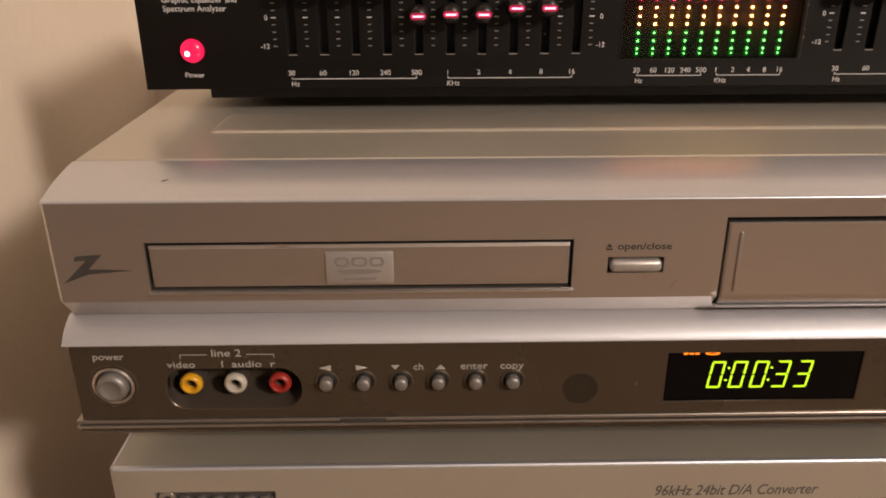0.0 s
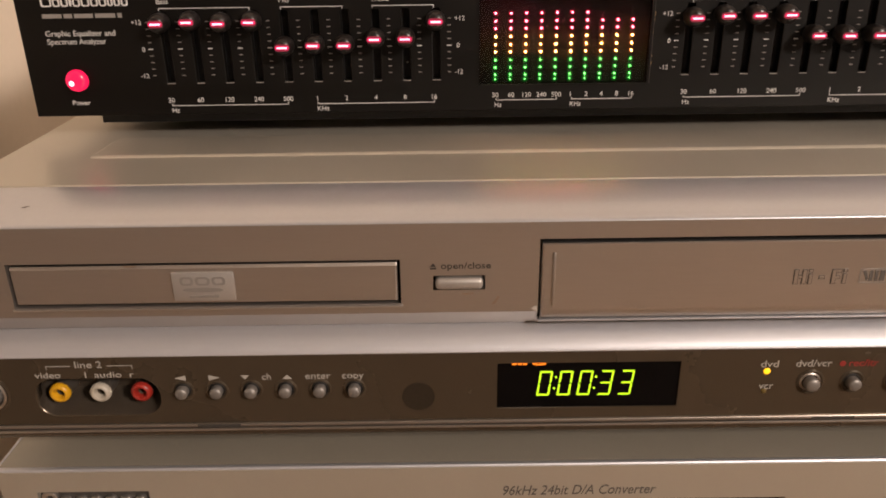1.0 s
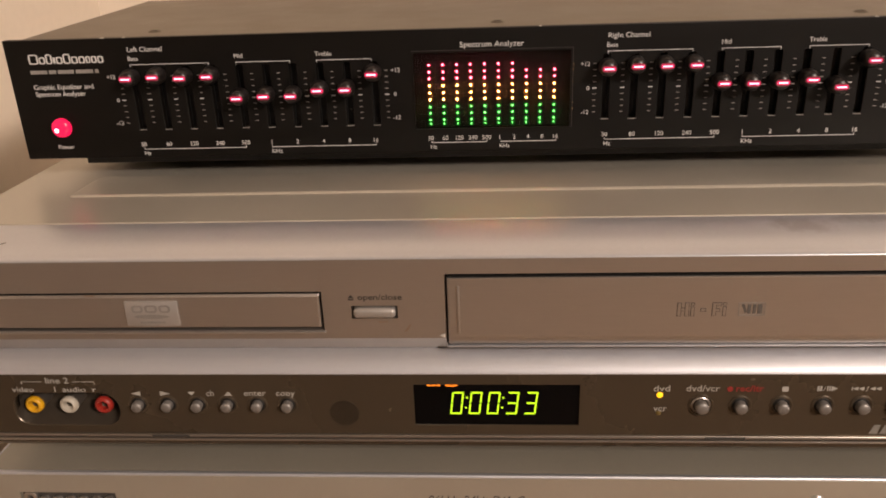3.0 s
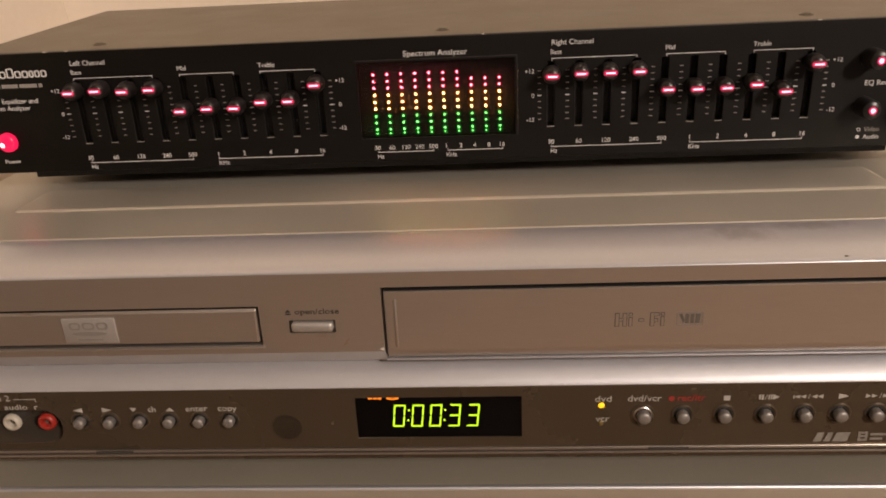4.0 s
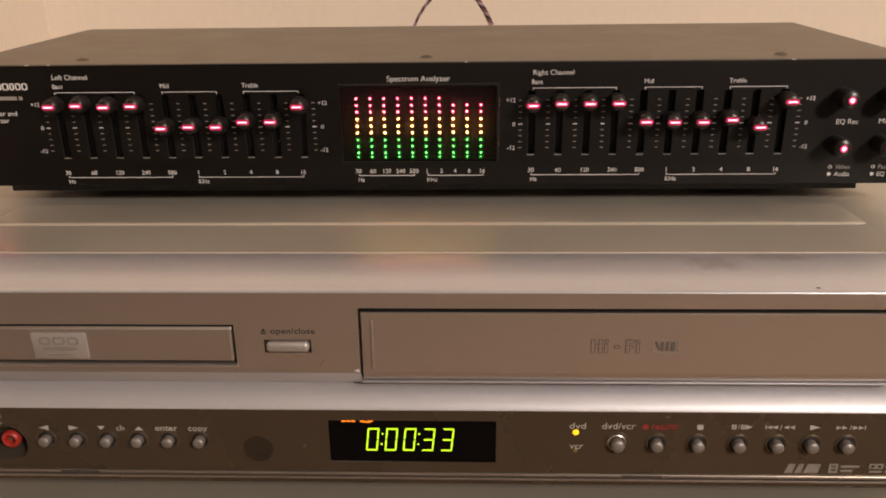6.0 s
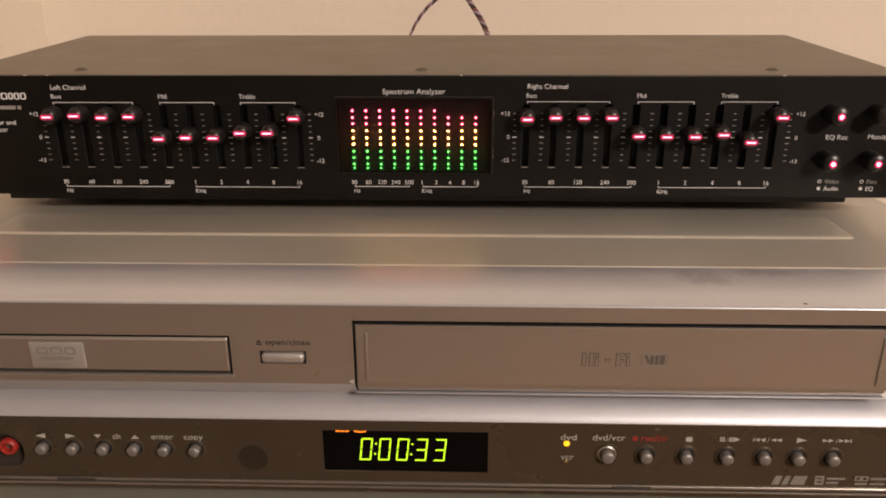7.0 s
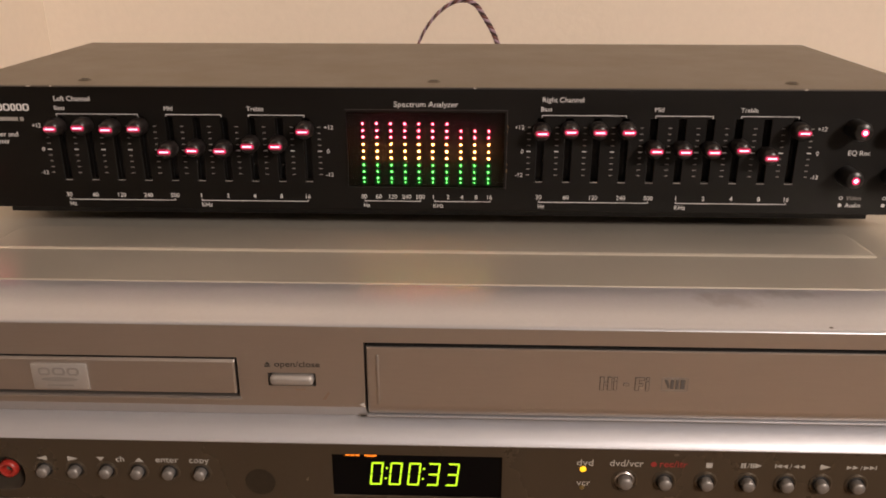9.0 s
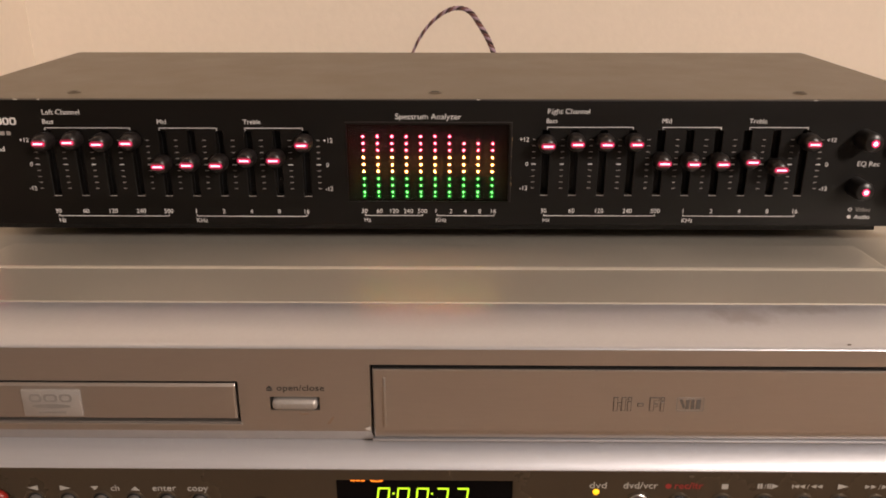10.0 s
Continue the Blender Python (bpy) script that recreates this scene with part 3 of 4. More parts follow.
    # lower panel
    win = (-0.0281, 0.0348, 0.0287, 0.0471)
    rec = rect(-0.1880, -0.1446, 0.0280, 0.0432, 0.0070, 8)
    plate("lower_panel", [rect(VX0 + 0.0006, VX1 - 0.0006, 0.0247, 0.0519), rect(*win), rec, disc(-0.2042, 0.0374, 0.0068)], LP, 0.0045, TITAN, root, "dark titanium-grey control panel")
    for xa, xb in ((VX0 + 0.003, -0.1897), (-0.1436, VX1 - 0.003)):
        part("lower_backing", box(xa, xb, 0.0061, 0.0072, 0.0240, 0.0520), SLOT_BLACK, root)
    lip = [(0.006, 0.0246), (LP - 0.0006, 0.0246), (LP - 0.0009, 0.0242), (LP - 0.0009, 0.0236), (LP + 0.0012, 0.0233), (LP + 0.0012, 0.0229), (LP - 0.0008, 0.0227), (LP - 0.0010, 0.0222), (LP - 0.0006, 0.0215), (0.006, 0.0215)]
    part("lower_lip", prism(lip, VX0 - 0.0014, VX1 + 0.0014), TITAN_LIP, root, "grooved lip under the control panel")
    part("under_lip", prism([(0.006, 0.0213), (LP - 0.0002, 0.0213), (LP + 0.0002, 0.0196), (LP + 0.0016, 0.0182), (0.006, 0.0182)], VX0 - 0.0008, VX1 + 0.0008), TITAN, root, "grey underside of the lip")
    for x in (-0.1330, 0.0822):
        part("notch", box(x, x + 0.0150, LP - 0.00125, LP, 0.0235, 0.0244), PRINT_DARK, root)
    # power key
    part("power_ring", ring(-0.2042, 0.0374, 0.0056, 0.0066, 0.002, LP - 0.0008), CHROME, root)
    part("power_collar", ring(-0.2042, 0.0374, 0.0067, 0.0080, LP + 0.001, LP - 0.0005, 32), TITAN, root)
    pf = LP - 0.0030
    part("power_button", lathe(-0.2042, 0.0374, [(0, pf + 0.0009), (0.0014, pf + 0.0008), (0.0026, pf + 0.0004), (0.0034, pf), (0.0041, pf + 0.0002), (0.0047, pf + 0.0008), (0.0050, pf + 0.0018), (0.0050, 0.003), (0, 0.003)], 30), BUTTON, root, "round grey power button with a dished face")
    words("lettering", "power", -0.2043, 0.0468, 0.0024, LP - 0.0001, PANEL_INK, root, width=0.0096, align="CENTER")
    # input sockets in a rounded recess
    part("socket_recess", box(-0.1895, -0.1438, 0.0092, 0.0098, 0.0290, 0.0462), WELL, root, "dark back of the socket recess")
    bm = bmesh.new()
    rows = []
    for side, foot, yy in ((0.0, 0.0, LP + 0.0008), (-0.0003, 0.0016, LP + 0.0044), (-0.0010, 0.0058, 0.0094)):
        rows.append([bm.verts.new((px + math.copysign(side, px + 0.1663), yy, pz + (foot if pz < 0.0356 else side))) for px, pz in rec])
    for lo, hi in zip(rows, rows[1:]):
        for i in range(len(rec)):
            j = (i + 1) % len(rec)
            bm.faces.new((lo[i], lo[j], hi[j], hi[i]))
    part("socket_well", bm, WELL, root, "rounded wall of the socket recess")
    for x, m, name in ((-0.1805, YELLOW, "yellow"), (-0.1663, WHITE, "white"), (-0.1520, RED, "red")):
        f, z = LP + 0.0010, 0.0362
        s = part("phono_socket", lathe(x, z, [(0.0017, 0.006), (0.0017, f + 0.0012), (0.0020, f + 0.0003), (0.0025, f), (0.0032, f + 0.0003), (0.0036, f + 0.0010), (0.0037, f + 0.0020), (0.0032, f + 0.0022)], 30), m, root, name + " phono socket")
        part("barrel", lathe(x, z, [(0.0030, f + 0.0021), (0.0033, f + 0.0024), (0.0033, 0.0093)], 26), TITAN_LIP, s)
        part("shield", ring(x, z, 0.0012, 0.0015, 0.0058, f + 0.0022, 20), SCREW, s)
        part("hole", lathe(x, z, [(0, f + 0.0040), (0.0017, f + 0.0040), (0.0017, 0.0060)], 16), HOLE, s)
    words("lettering", "line 2", -0.1674, 0.0476, 0.0026, LP - 0.0001, PANEL_INK, root, width=0.0092, align="CENTER")
    bars("bracket_line", [(-0.1820, -0.1736, 0.0482, 0.0484), (-0.1612, -0.1525, 0.0482, 0.0484), (-0.1820, -0.1818, 0.0470, 0.0482), (-0.1527, -0.1525, 0.0470, 0.0482)], LP, PANEL_INK, root)
    words("lettering", "video", -0.1864, 0.0437, 0.0023, LP - 0.0001, PANEL_INK, root, width=0.0088)
    words("lettering", "l  audio  r", -0.1692, 0.0437, 0.0023, LP - 0.0001, PANEL_INK, root, width=0.0168)
    # left row of keys
    for i in range(6):
        x = -0.1366 + 0.01186 * i
        part("key_socket", ring(x, 0.0380, 0.0022, 0.0029, LP + 0.001, LP - 0.0003, 22), SLOT_BLACK, root)
        part("key_collar", ring(x, 0.0380, 0.0030, 0.0041, LP + 0.001, LP - 0.0004, 26), TITAN, root)
        part("push_button", dome(x, 0.0379, 0.00215, LP + 0.001, LP - 0.0032, 0.0009, 20), BUTTON, root)
    y = LP
    polygons("arrow_mark", [[(-0.1388, 0.0430), (-0.1350, 0.0440), (-0.1350, 0.0420)]], y, PANEL_INK, root)
    polygons("arrow_mark", [[(-0.1233, 0.0430), (-0.1271, 0.0440), (-0.1271, 0.0420)]], y, PANEL_INK, root)
    polygons("arrow_mark", [[(-0.1146, 0.0422), (-0.1160, 0.0438), (-0.1132, 0.0438)]], y, PANEL_INK, root)
    polygons("arrow_mark", [[(-0.1002, 0.0438), (-0.1018, 0.0422), (-0.0986, 0.0422)]], y, PANEL_INK, root)
    words("lettering", "ch", -0.1073, 0.0420, 0.0025, y - 0.0001, PANEL_INK, root, align="CENTER")
    words("lettering", "enter", -0.0896, 0.0421, 0.0025, y - 0.0001, PANEL_INK, root, width=0.0086, align="CENTER")
    words("lettering", "copy", -0.0776, 0.0421, 0.0025, y - 0.0001, PANEL_INK, root, width=0.0074, align="CENTER")
    # remote eye
    part("remote_eye", lathe(-0.0553, 0.0343, [(0, LP - 0.0001), (0.0056, LP - 0.0001), (0.0060, LP + 0.0004)], 32), EYE, root, "dark round window of the remote eye")
    # clock display
    part("display_window", box(win[0] - 0.0006, win[1] + 0.0006, LP + 0.0008, LP + 0.0020, win[2] - 0.0006, win[3] + 0.0006), VFD_GLASS, root, "black display window")
    yd = LP + 0.0008

    def digit(x, text):
        segs = {"0": "abcdef", "1": "bc", "2": "abged", "3": "abgcd", "4": "fgbc", "5": "afgcd"}[text]
        w, zb, h, t = 0.0045, 0.0335, 0.0099, 0.00066
        m = h / 2

        def lean(p):
            return [(x + a + 0.115 * b, zb + b) for a, b in p]

        e = t * 0.25
        shape = {
            "a": [(e, h), (w - e, h), (w - t, h - t), (t, h - t)],
            "d": [(e, 0), (t, t), (w - t, t), (w - e, 0)],
            "g": [(t * 0.7, m), (t, m + t / 2), (w - t, m + t / 2), (w - t * 0.7, m), (w - t, m - t / 2), (t, m - t / 2)],
            "f": [(0, h - e), (t, h - t - e), (t, m + t * 0.6), (0, m + e)],
            "b": [(w, h - e), (w, m + e), (w - t, m + t * 0.6), (w - t, h - t - e)],
            "e": [(0, e), (0, m - e), (t, m - t * 0.6), (t, t + e)],
            "c": [(w, e), (w - t, t + e), (w - t, m - t * 0.6), (w, m - e)]}
        first = polygons("lit_digit", [lean(shape[segs[0]])], yd, VFD_LIT, root, label="glowing yellow-green digit")
        for s in segs[1:]:
            polygons("segment", [lean(shape[s])], yd, VFD_LIT, first)

    for x, ch in ((-0.01445, "0"), (-0.0074, "0"), (-0.0005, "0"), (0.0066, "3"), (0.0137, "3")):
        digit(x, ch)
    for x in (-0.0083, 0.0055):
        polygons("lit_colon", [disc(x + 0.0005, 0.0409, 0.00042, 10), disc(x, 0.0364, 0.00042, 10)], yd, VFD_LIT, root)
    bars("lit_icon", [(-0.0230, -0.0215, 0.0460, 0.0469), (-0.0211, -0.0197, 0.0460, 0.0469), (-0.0193, -0.0179, 0.0460, 0.0469)], yd, VFD_ICON, root, "glowing orange icon")
    plate("lit_icon", [[(-0.0137 + 0.0024 * math.cos(a * math.pi / 10), 0.0464 + 0.0006 * math.sin(a * math.pi / 10)) for a in range(20)],
                       [(-0.0137 + 0.0013 * math.cos(a * math.pi / 8), 0.0464 + 0.0002 * math.sin(a * math.pi / 8)) for a in range(16)]], yd - 0.0002, 0.0002, VFD_ICON, root, "glowing orange icon")
    # source lamps
    words("lettering", "dvd", 0.0649, 0.0443, 0.0026, y - 0.0001, PANEL_INK, root, width=0.0060, align="CENTER")
    words("lettering", "vcr", 0.0648, 0.0356, 0.0026, y - 0.0001, PANEL_INK, root, width=0.0050, align="CENTER")
    part("lamp", dome(0.0643, 0.0427, 0.0012, LP + 0.001, LP - 0.0006, 0.0005, 16), LED_YELLOW, root, "lit yellow lamp")
    part("lamp", dome(0.0643, 0.0347, 0.0010, LP + 0.001, LP - 0.0005, 0.0005, 16), LED_OFF, root, "unlit lamp")
    # right row of keys
    part("key_ring", ring(0.0797, 0.0382, 0.0029, 0.0036, LP + 0.001, LP - 0.0005, 26), CHROME, root)
    part("key_collar", ring(0.0797, 0.0382, 0.0037, 0.0049, LP + 0.001, LP - 0.0004, 26), TITAN, root)
    part("push_button", dome(0.0798, 0.0381, 0.0025, LP + 0.001, LP - 0.0033, 0.0010, 24), BUTTON, root, "larger round grey button")
    for x in (0.0939, 0.1089, 0.1239, 0.1378, 0.1504, 0.1632):
        part("key_socket", ring(x + 0.0002, 0.0382, 0.0023, 0.0031, LP + 0.001, LP - 0.0003, 22), SLOT_BLACK, root)
        part("key_collar", ring(x + 0.0002, 0.0382, 0.0032, 0.0044, LP + 0.001, LP - 0.0004, 26), TITAN, root)
        part("push_button", dome(x + 0.0002, 0.0381, 0.0023, LP + 0.001, LP - 0.0034, 0.0009, 20), BUTTON, root)
    words("lettering", "dvd/vcr", 0.0800, 0.0443, 0.0027, y - 0.0001, PANEL_INK, root, width=0.0122, align="CENTER")
    words("lettering", "rec/itr", 0.0970, 0.0443, 0.0026, y - 0.0001, PRINT_RED, root, width=0.0100, align="CENTER", bold=0.01)
    polygons("record_mark", [disc(0.0898, 0.0453, 0.0011, 14)], y, PRINT_RED, root)
    polygons("stop_mark", [rect(0.1086, 0.1109, 0.0443, 0.0463)], y, PANEL_INK, root)
    zm = 0.0455
    polygons("pause_mark", [rect(0.1212, 0.1219, zm - 0.0010, zm + 0.0010), rect(0.1222, 0.1229, zm - 0.0010, zm + 0.0010), [(0.1234, zm - 0.001), (0.1236, zm - 0.001), (0.1242, zm + 0.001), (0.1240, zm + 0.001)],
                            rect(0.1246, 0.1251, zm - 0.0010, zm + 0.0010), rect(0.1254, 0.1259, zm - 0.0010, zm + 0.0010), [(0.1262, zm - 0.0011), (0.1285, zm), (0.1262, zm + 0.0011)]], y, PANEL_INK, root)

    def arrows(x, way, n, stop):
        out = []
        for k in range(n):
            a = x + k * 0.0021
            out.append([(a + (0.0019 if way < 0 else 0), zm - 0.0008), (a + (0.0019 if way > 0 else 0), zm), (a + (0.0019 if way < 0 else 0), zm + 0.0008)])
        if stop:
            s = x - 0.0005 if way < 0 else x + n * 0.0021
            out.append(rect(s, s + 0.0004, zm - 0.0008, zm + 0.0008))
        return out

    polygons("skip_mark", arrows(0.1339, -1, 2, True) + [[(0.1387, zm - 0.001), (0.1389, zm - 0.001), (0.1394, zm + 0.001), (0.1392, zm + 0.001)]] + arrows(0.1400, -1, 2, False), y, PANEL_INK, root)
    polygons("play_mark", [[(0.1495, zm - 0.0011), (0.1532, zm), (0.1495, zm + 0.0011)]], y, PANEL_INK, root)
    polygons("skip_mark", arrows(0.1590, 1, 2, False) + [[(0.1638, zm - 0.001), (0.1640, zm - 0.001), (0.1645, zm + 0.001), (0.1643, zm + 0.001)]] + arrows(0.1650, 1, 2, True), y, PANEL_INK, root)
    # small format marks as plain shapes
    for x, w in ((0.1426, 0.0030), (0.1464, 0.0024), (0.1496, 0.0054)):
        polygons("format_mark", [[(x, 0.0258), (x + 0.0014, 0.0297), (x + w + 0.0009, 0.0297), (x + w, 0.0258)]], y, FORMAT_INK, root)
    plate("format_mark", [rect(0.1588, 0.1622, 0.0259, 0.0299), rect(0.1596, 0.1614, 0.0268, 0.0276), rect(0.1596, 0.1614, 0.0283, 0.0291)], y - 0.00016, 0.00016, FORMAT_INK, root)
    bars("format_mark", [(0.1632, 0.1700, 0.0283, 0.0292), (0.1632, 0.1676, 0.0264, 0.0273)], y, FORMAT_INK, root)
    plate("format_mark", [rect(0.1736, 0.1787, 0.0279, 0.0300), disc(0.1749, 0.0289, 0.0007, 12), disc(0.1774, 0.0289, 0.0007, 12)], y - 0.00016, 0.00016, FORMAT_INK, root)
    bars("format_mark", [(0.1796, 0.1855, 0.0284, 0.0294), (0.1740, 0.1786, 0.0262, 0.0270), (0.1796, 0.1852, 0.0262, 0.0270)], y, FORMAT_INK, root)
    # dust, scuffs and dried marks, and one painted glint
    def rim_z(y):
        for (y1, z1), (y2, z2) in zip(rim, rim[1:]):
            if y2 <= y <= y1:
                return z2 + (z1 - z2) * (y - y2) / max(y1 - y2, 1e-6)
        return 0.1036

    def mark(name, x, y, rx, ry, material, lift=0.00012, n=18, uneven=0.25, lean=0.0):
        rng = random.Random(int(x * 1e5))
        bm = bmesh.new()
        vs = []
        for i in range(n):
            a, k = 2 * math.pi * i / n, 1 + rng.uniform(-uneven, uneven)
            px, py = x + rx * k * math.cos(a) * (0.5 if lean else 1.0) + lean * ry * math.sin(a), y + ry * k * math.sin(a)
            vs.append(bm.verts.new((px, py, rim_z(py) + lift)))
        bm.faces.new(vs)
        part(name, bm, material, root)

    mark("dust_speck", -0.1830, 0.0108, 0.0011, 0.0007, DUST, lean=1.5)
    mark("dust_speck", 0.1460, 0.0022, 0.0008, 0.0004, DUST)
    mark("dust_speck", 0.1905, 0.0590, 0.0014, 0.0009, SMUDGE, 0.0001)
    # bright triangle painting the glint at the flap's lower corner
    polygons("chip_glint", [[(-0.0172, 0.0674), (-0.0153, 0.0682), (-0.0151, 0.0664)]], -0.0001, CHIP_GLINT, root)
    polygons("stain", [[(-0.0304, 0.0690), (-0.0282, 0.0722), (-0.0276, 0.0718), (-0.0290, 0.0692)]], -0.00002, STAIN, root, thick=0.00006)
    polygons("stain", [[(-0.0402, 0.0733), (-0.0365, 0.0735), (-0.0360, 0.0729), (-0.0392, 0.0727)]], -0.00002, STAIN, root, thick=0.00006)
    polygons("stain", [[(-0.1500, 0.0850), (-0.1452, 0.0850), (-0.1458, 0.0844), (-0.1492, 0.0843)]], -0.0003, STAIN, tr, thick=0.0001)
    polygons("speck", [[(0.0976 + 0.0010 * math.cos(k * math.pi / 6), 0.0494 + 0.0005 * math.sin(k * math.pi / 6)) for k in range(12)]], LP, SCREW, root, thick=0.0001)
    for x in (-0.17, 0.18):
        for yy in (0.075, 0.245):
            part("foot", upright(x, yy, 0.013, 0.015, 0.0, 0.0196), RUBBER, root)
    return root


recorder()


# ---------------------------------------------------------------- the equalizer
EY = 0.0845
EX0, EX1 = -0.2105, 0.2205
PITCH = 0.01181
SLOT_L, SLOT_R = -0.1541, 0.0515


def equalizer():
    root = thing("graphic_equalizer", (0.007, 0.16, 0.1045), "black graphic equalizer with lit sliders and spectrum display", "equalizer")
    # the case is narrower than the panel and leans a little forward
    case = [(EY + 0.0042, 0.1150), (EY + 0.0042, 0.1664), (EY + 0.0050, 0.1671), (0.2320, 0.1710), (0.2330, 0.1700), (0.2330, 0.1160)]
    part("case", prism(case, -0.2042, 0.2142), CASE_SHEEN, root, "black sheet-metal case, the wall's sheen painted in as brown")
    # added block, out of view, keeps light from under the case
    part("bottom_plate", box(-0.1900, 0.2000, EY + 0.0125, 0.2320, 0.1082, 0.1149, 0.0004), RUBBER, root, "hidden black block added to keep the gap under the case dark")
    win = (-0.0310, 0.0366, 0.1244, 0.1576)
    slots = [rect(x - 0.0015, x + 0.0015, 0.1271 + d, 0.1545 + d, 0.0005, 2) for s, d in ((SLOT_L, 0.0), (SLOT_R, 0.0007)) for x in [s + PITCH * i for i in range(10)]]
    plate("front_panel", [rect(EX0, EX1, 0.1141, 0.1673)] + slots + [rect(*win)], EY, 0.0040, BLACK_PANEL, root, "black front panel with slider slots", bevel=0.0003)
    part("slot_backing", box(EX0 + 0.03, EX1 - 0.03, EY + 0.0035, EY + 0.0041, 0.1245, 0.1560), SLOT_BLACK, root)
    y = EY - 0.0001
    # sliders
    zl = (0.1510, 0.1515, 0.1508, 0.1512, 0.1416, 0.1422, 0.1421, 0.1442, 0.1442, 0.1505)
    zr = (0.1504, 0.1511, 0.1510, 0.1511, 0.1433, 0.1431, 0.1431, 0.1440, 0.1408, 0.1513)
    for s, zz in ((SLOT_L, zl), (SLOT_R, zr)):
        for i in range(10):
            x, z = s + PITCH * i, zz[i]
            f = EY - 0.0092
            k = part("slider_knob", lathe(x, z, [(0, f), (0.0013, f + 0.0001), (0.0022, f + 0.0004), (0.0029, f + 0.0010), (0.0034, f + 0.0020), (0.0037, f + 0.0036), (0.0037, f + 0.0060), (0.0034, EY - 0.0012), (0, EY - 0.0012)], 26), KNOB, root, "black slider knob with a lit red stripe")
            part("stem", box(x - 0.0011, x + 0.0011, EY - 0.0013, EY + 0.0034, z - 0.0022, z + 0.0022), BLACK_PLASTIC, k)
            plate("stripe_glow", [rect(x - 0.0029, x + 0.0029, z - 0.0013, z + 0.0013, 0.0012, 4)], f - 0.0001, 0.0002, GLOW_RED, k)
            part("stripe", box(x - 0.0026, x + 0.0026, f - 0.0003, f + 0.0004, z - 0.00075, z + 0.00075, 0.0003, 1), LED_RED, k)
            part("stripe_core", box(x - 0.0019, x + 0.0019, f - 0.00045, f - 0.00025, z - 0.00032, z + 0.00032), LED_RED_CORE, k)
    for s, d in ((SLOT_L, 0.0), (SLOT_R, 0.0007)):
        for i in range(10):
            x = s + PITCH * i
            bars("slot_sill", [(x - 0.0016, x + 0.0016, 0.1267 + d, 0.1270 + d)], EY, PRINT_DIM, root)
    # scales between the sliders
    for s, d in ((-0.1604, 0.0), (0.0467, 0.0006)):
        for i in range(11):
            x = s + 0.01178 * i
            rows = []
            for k in range(9):
                z = 0.1301 + d + 0.00258 * k
                w = 0.0009 if k == 4 else 0.0007
                rows.append((x - w, x + w, z - 0.00015, z + 0.00015))
            for row in rows:
                bars("scale_mark", [row], EY, PRINT_DIM, root)
            bars("zero_mark", [(x - 0.0009, x + 0.0009, 0.1301 + d + 4 * 0.00258 - 0.0002, 0.1301 + d + 4 * 0.00258 + 0.0002)], EY - 0.0001, PRINT, root)
        a, b = s - 0.0022, s + 0.01178 * 10 + 0.0022
        for k, txt in ((8, "+12"), (4, "0"), (0, "-12")):
            z = 0.1301 + d + 0.00258 * k - 0.0009
            words("lettering", txt, a, z, 0.0018, y, PRINT, root, align="RIGHT")
            words("lettering", txt, b + (0.0008 if k == 4 else 0), z, 0.0018, y, PRINT, root)
    # headings and brackets
    for s, d, head in ((-0.1551, 0.0, "Left Channel"), (0.0518, 0.0006, "Right Channel")):
        words("lettering", head, s, 0.1613 + d, 0.0021, y, PRINT, root, width=0.0154 if head[0] == "L" else 0.0171)
        z = 0.1558 + d
        for a, b, txt in ((0.0, 0.0353, "Bass"), (0.0472, 0.0712, "Mid"), (0.0826, 0.1066, "Treble")):
            bars("bracket_line", [(s + a, s + b, z - 0.00013, z + 0.00013), (s + a, s + a + 0.00026, z - 0.0010, z), (s + b - 0.00026, s + b, z - 0.0010, z)], EY, PRINT, root)
            words("lettering", txt, s + a - 0.0004, z + 0.0017, 0.0019, y, PRINT, root)
        z = 0.1179 + d
        for a, b, txt in ((0.0, 4 * PITCH, "Hz"), (5 * PITCH, 9 * PITCH, "KHz")):
            bars("bracket_line", [(s + a, s + b, z - 0.00013, z + 0.00013), (s + a, s + a + 0.00026, z, z + 0.0008), (s + b - 0.00026, s + b, z, z + 0.0008)], EY, PRINT, root)
            words("lettering", txt, s + a - 0.0002, z - 0.0028, 0.0019, y, PRINT, root)
        for i, txt in enumerate(("30", "60", "120", "240", "500", "1", "2", "4", "8", "16")):
            words("lettering", txt, s + PITCH * i, z + 0.0013, 0.0019, y, PRINT, root, align="CENTER")
    # maker's name and model as plain bars, then the readable words
    x = -0.2002
    for k, w in enumerate((0.0042, 0.0028, 0.0028, 0.0010, 0.0029, 0.0032, 0.0029, 0.0028, 0.0021, 0.0024, 0.0026)):
        top, e = 0.1612 if k in (0, 2, 5) else 0.1600, 0.00062
        lines = [rect(x, x + w, 0.1570, top, 0.0008, 3)]
        if w > 0.0015:
            lines.append(rect(x + e, x + w - e, 0.1570 + e * 0.8, top - e * 0.8, 0.0004, 2))
        plate("maker_name_piece", lines, EY - 0.00016, 0.00016, PRINT, root)
        x += w + 0.0004
    rows, x = [], -0.2005
    for w in (0.0075, 0.0032, 0.0072, 0.0078, 0.0016):
        rows.append((x, x + w, 0.1527, 0.1543))
        x += w + 0.0009
    bars("model_name", rows, EY, PRINT_DIM, root)
    words("lettering", "Graphic Equalizer and", -0.2006, 0.1459, 0.0021, y, PRINT, root, width=0.0273)
    words("lettering", "Spectrum Analyzer", -0.2004, 0.1428, 0.0021, y, PRINT, root, width=0.0230)
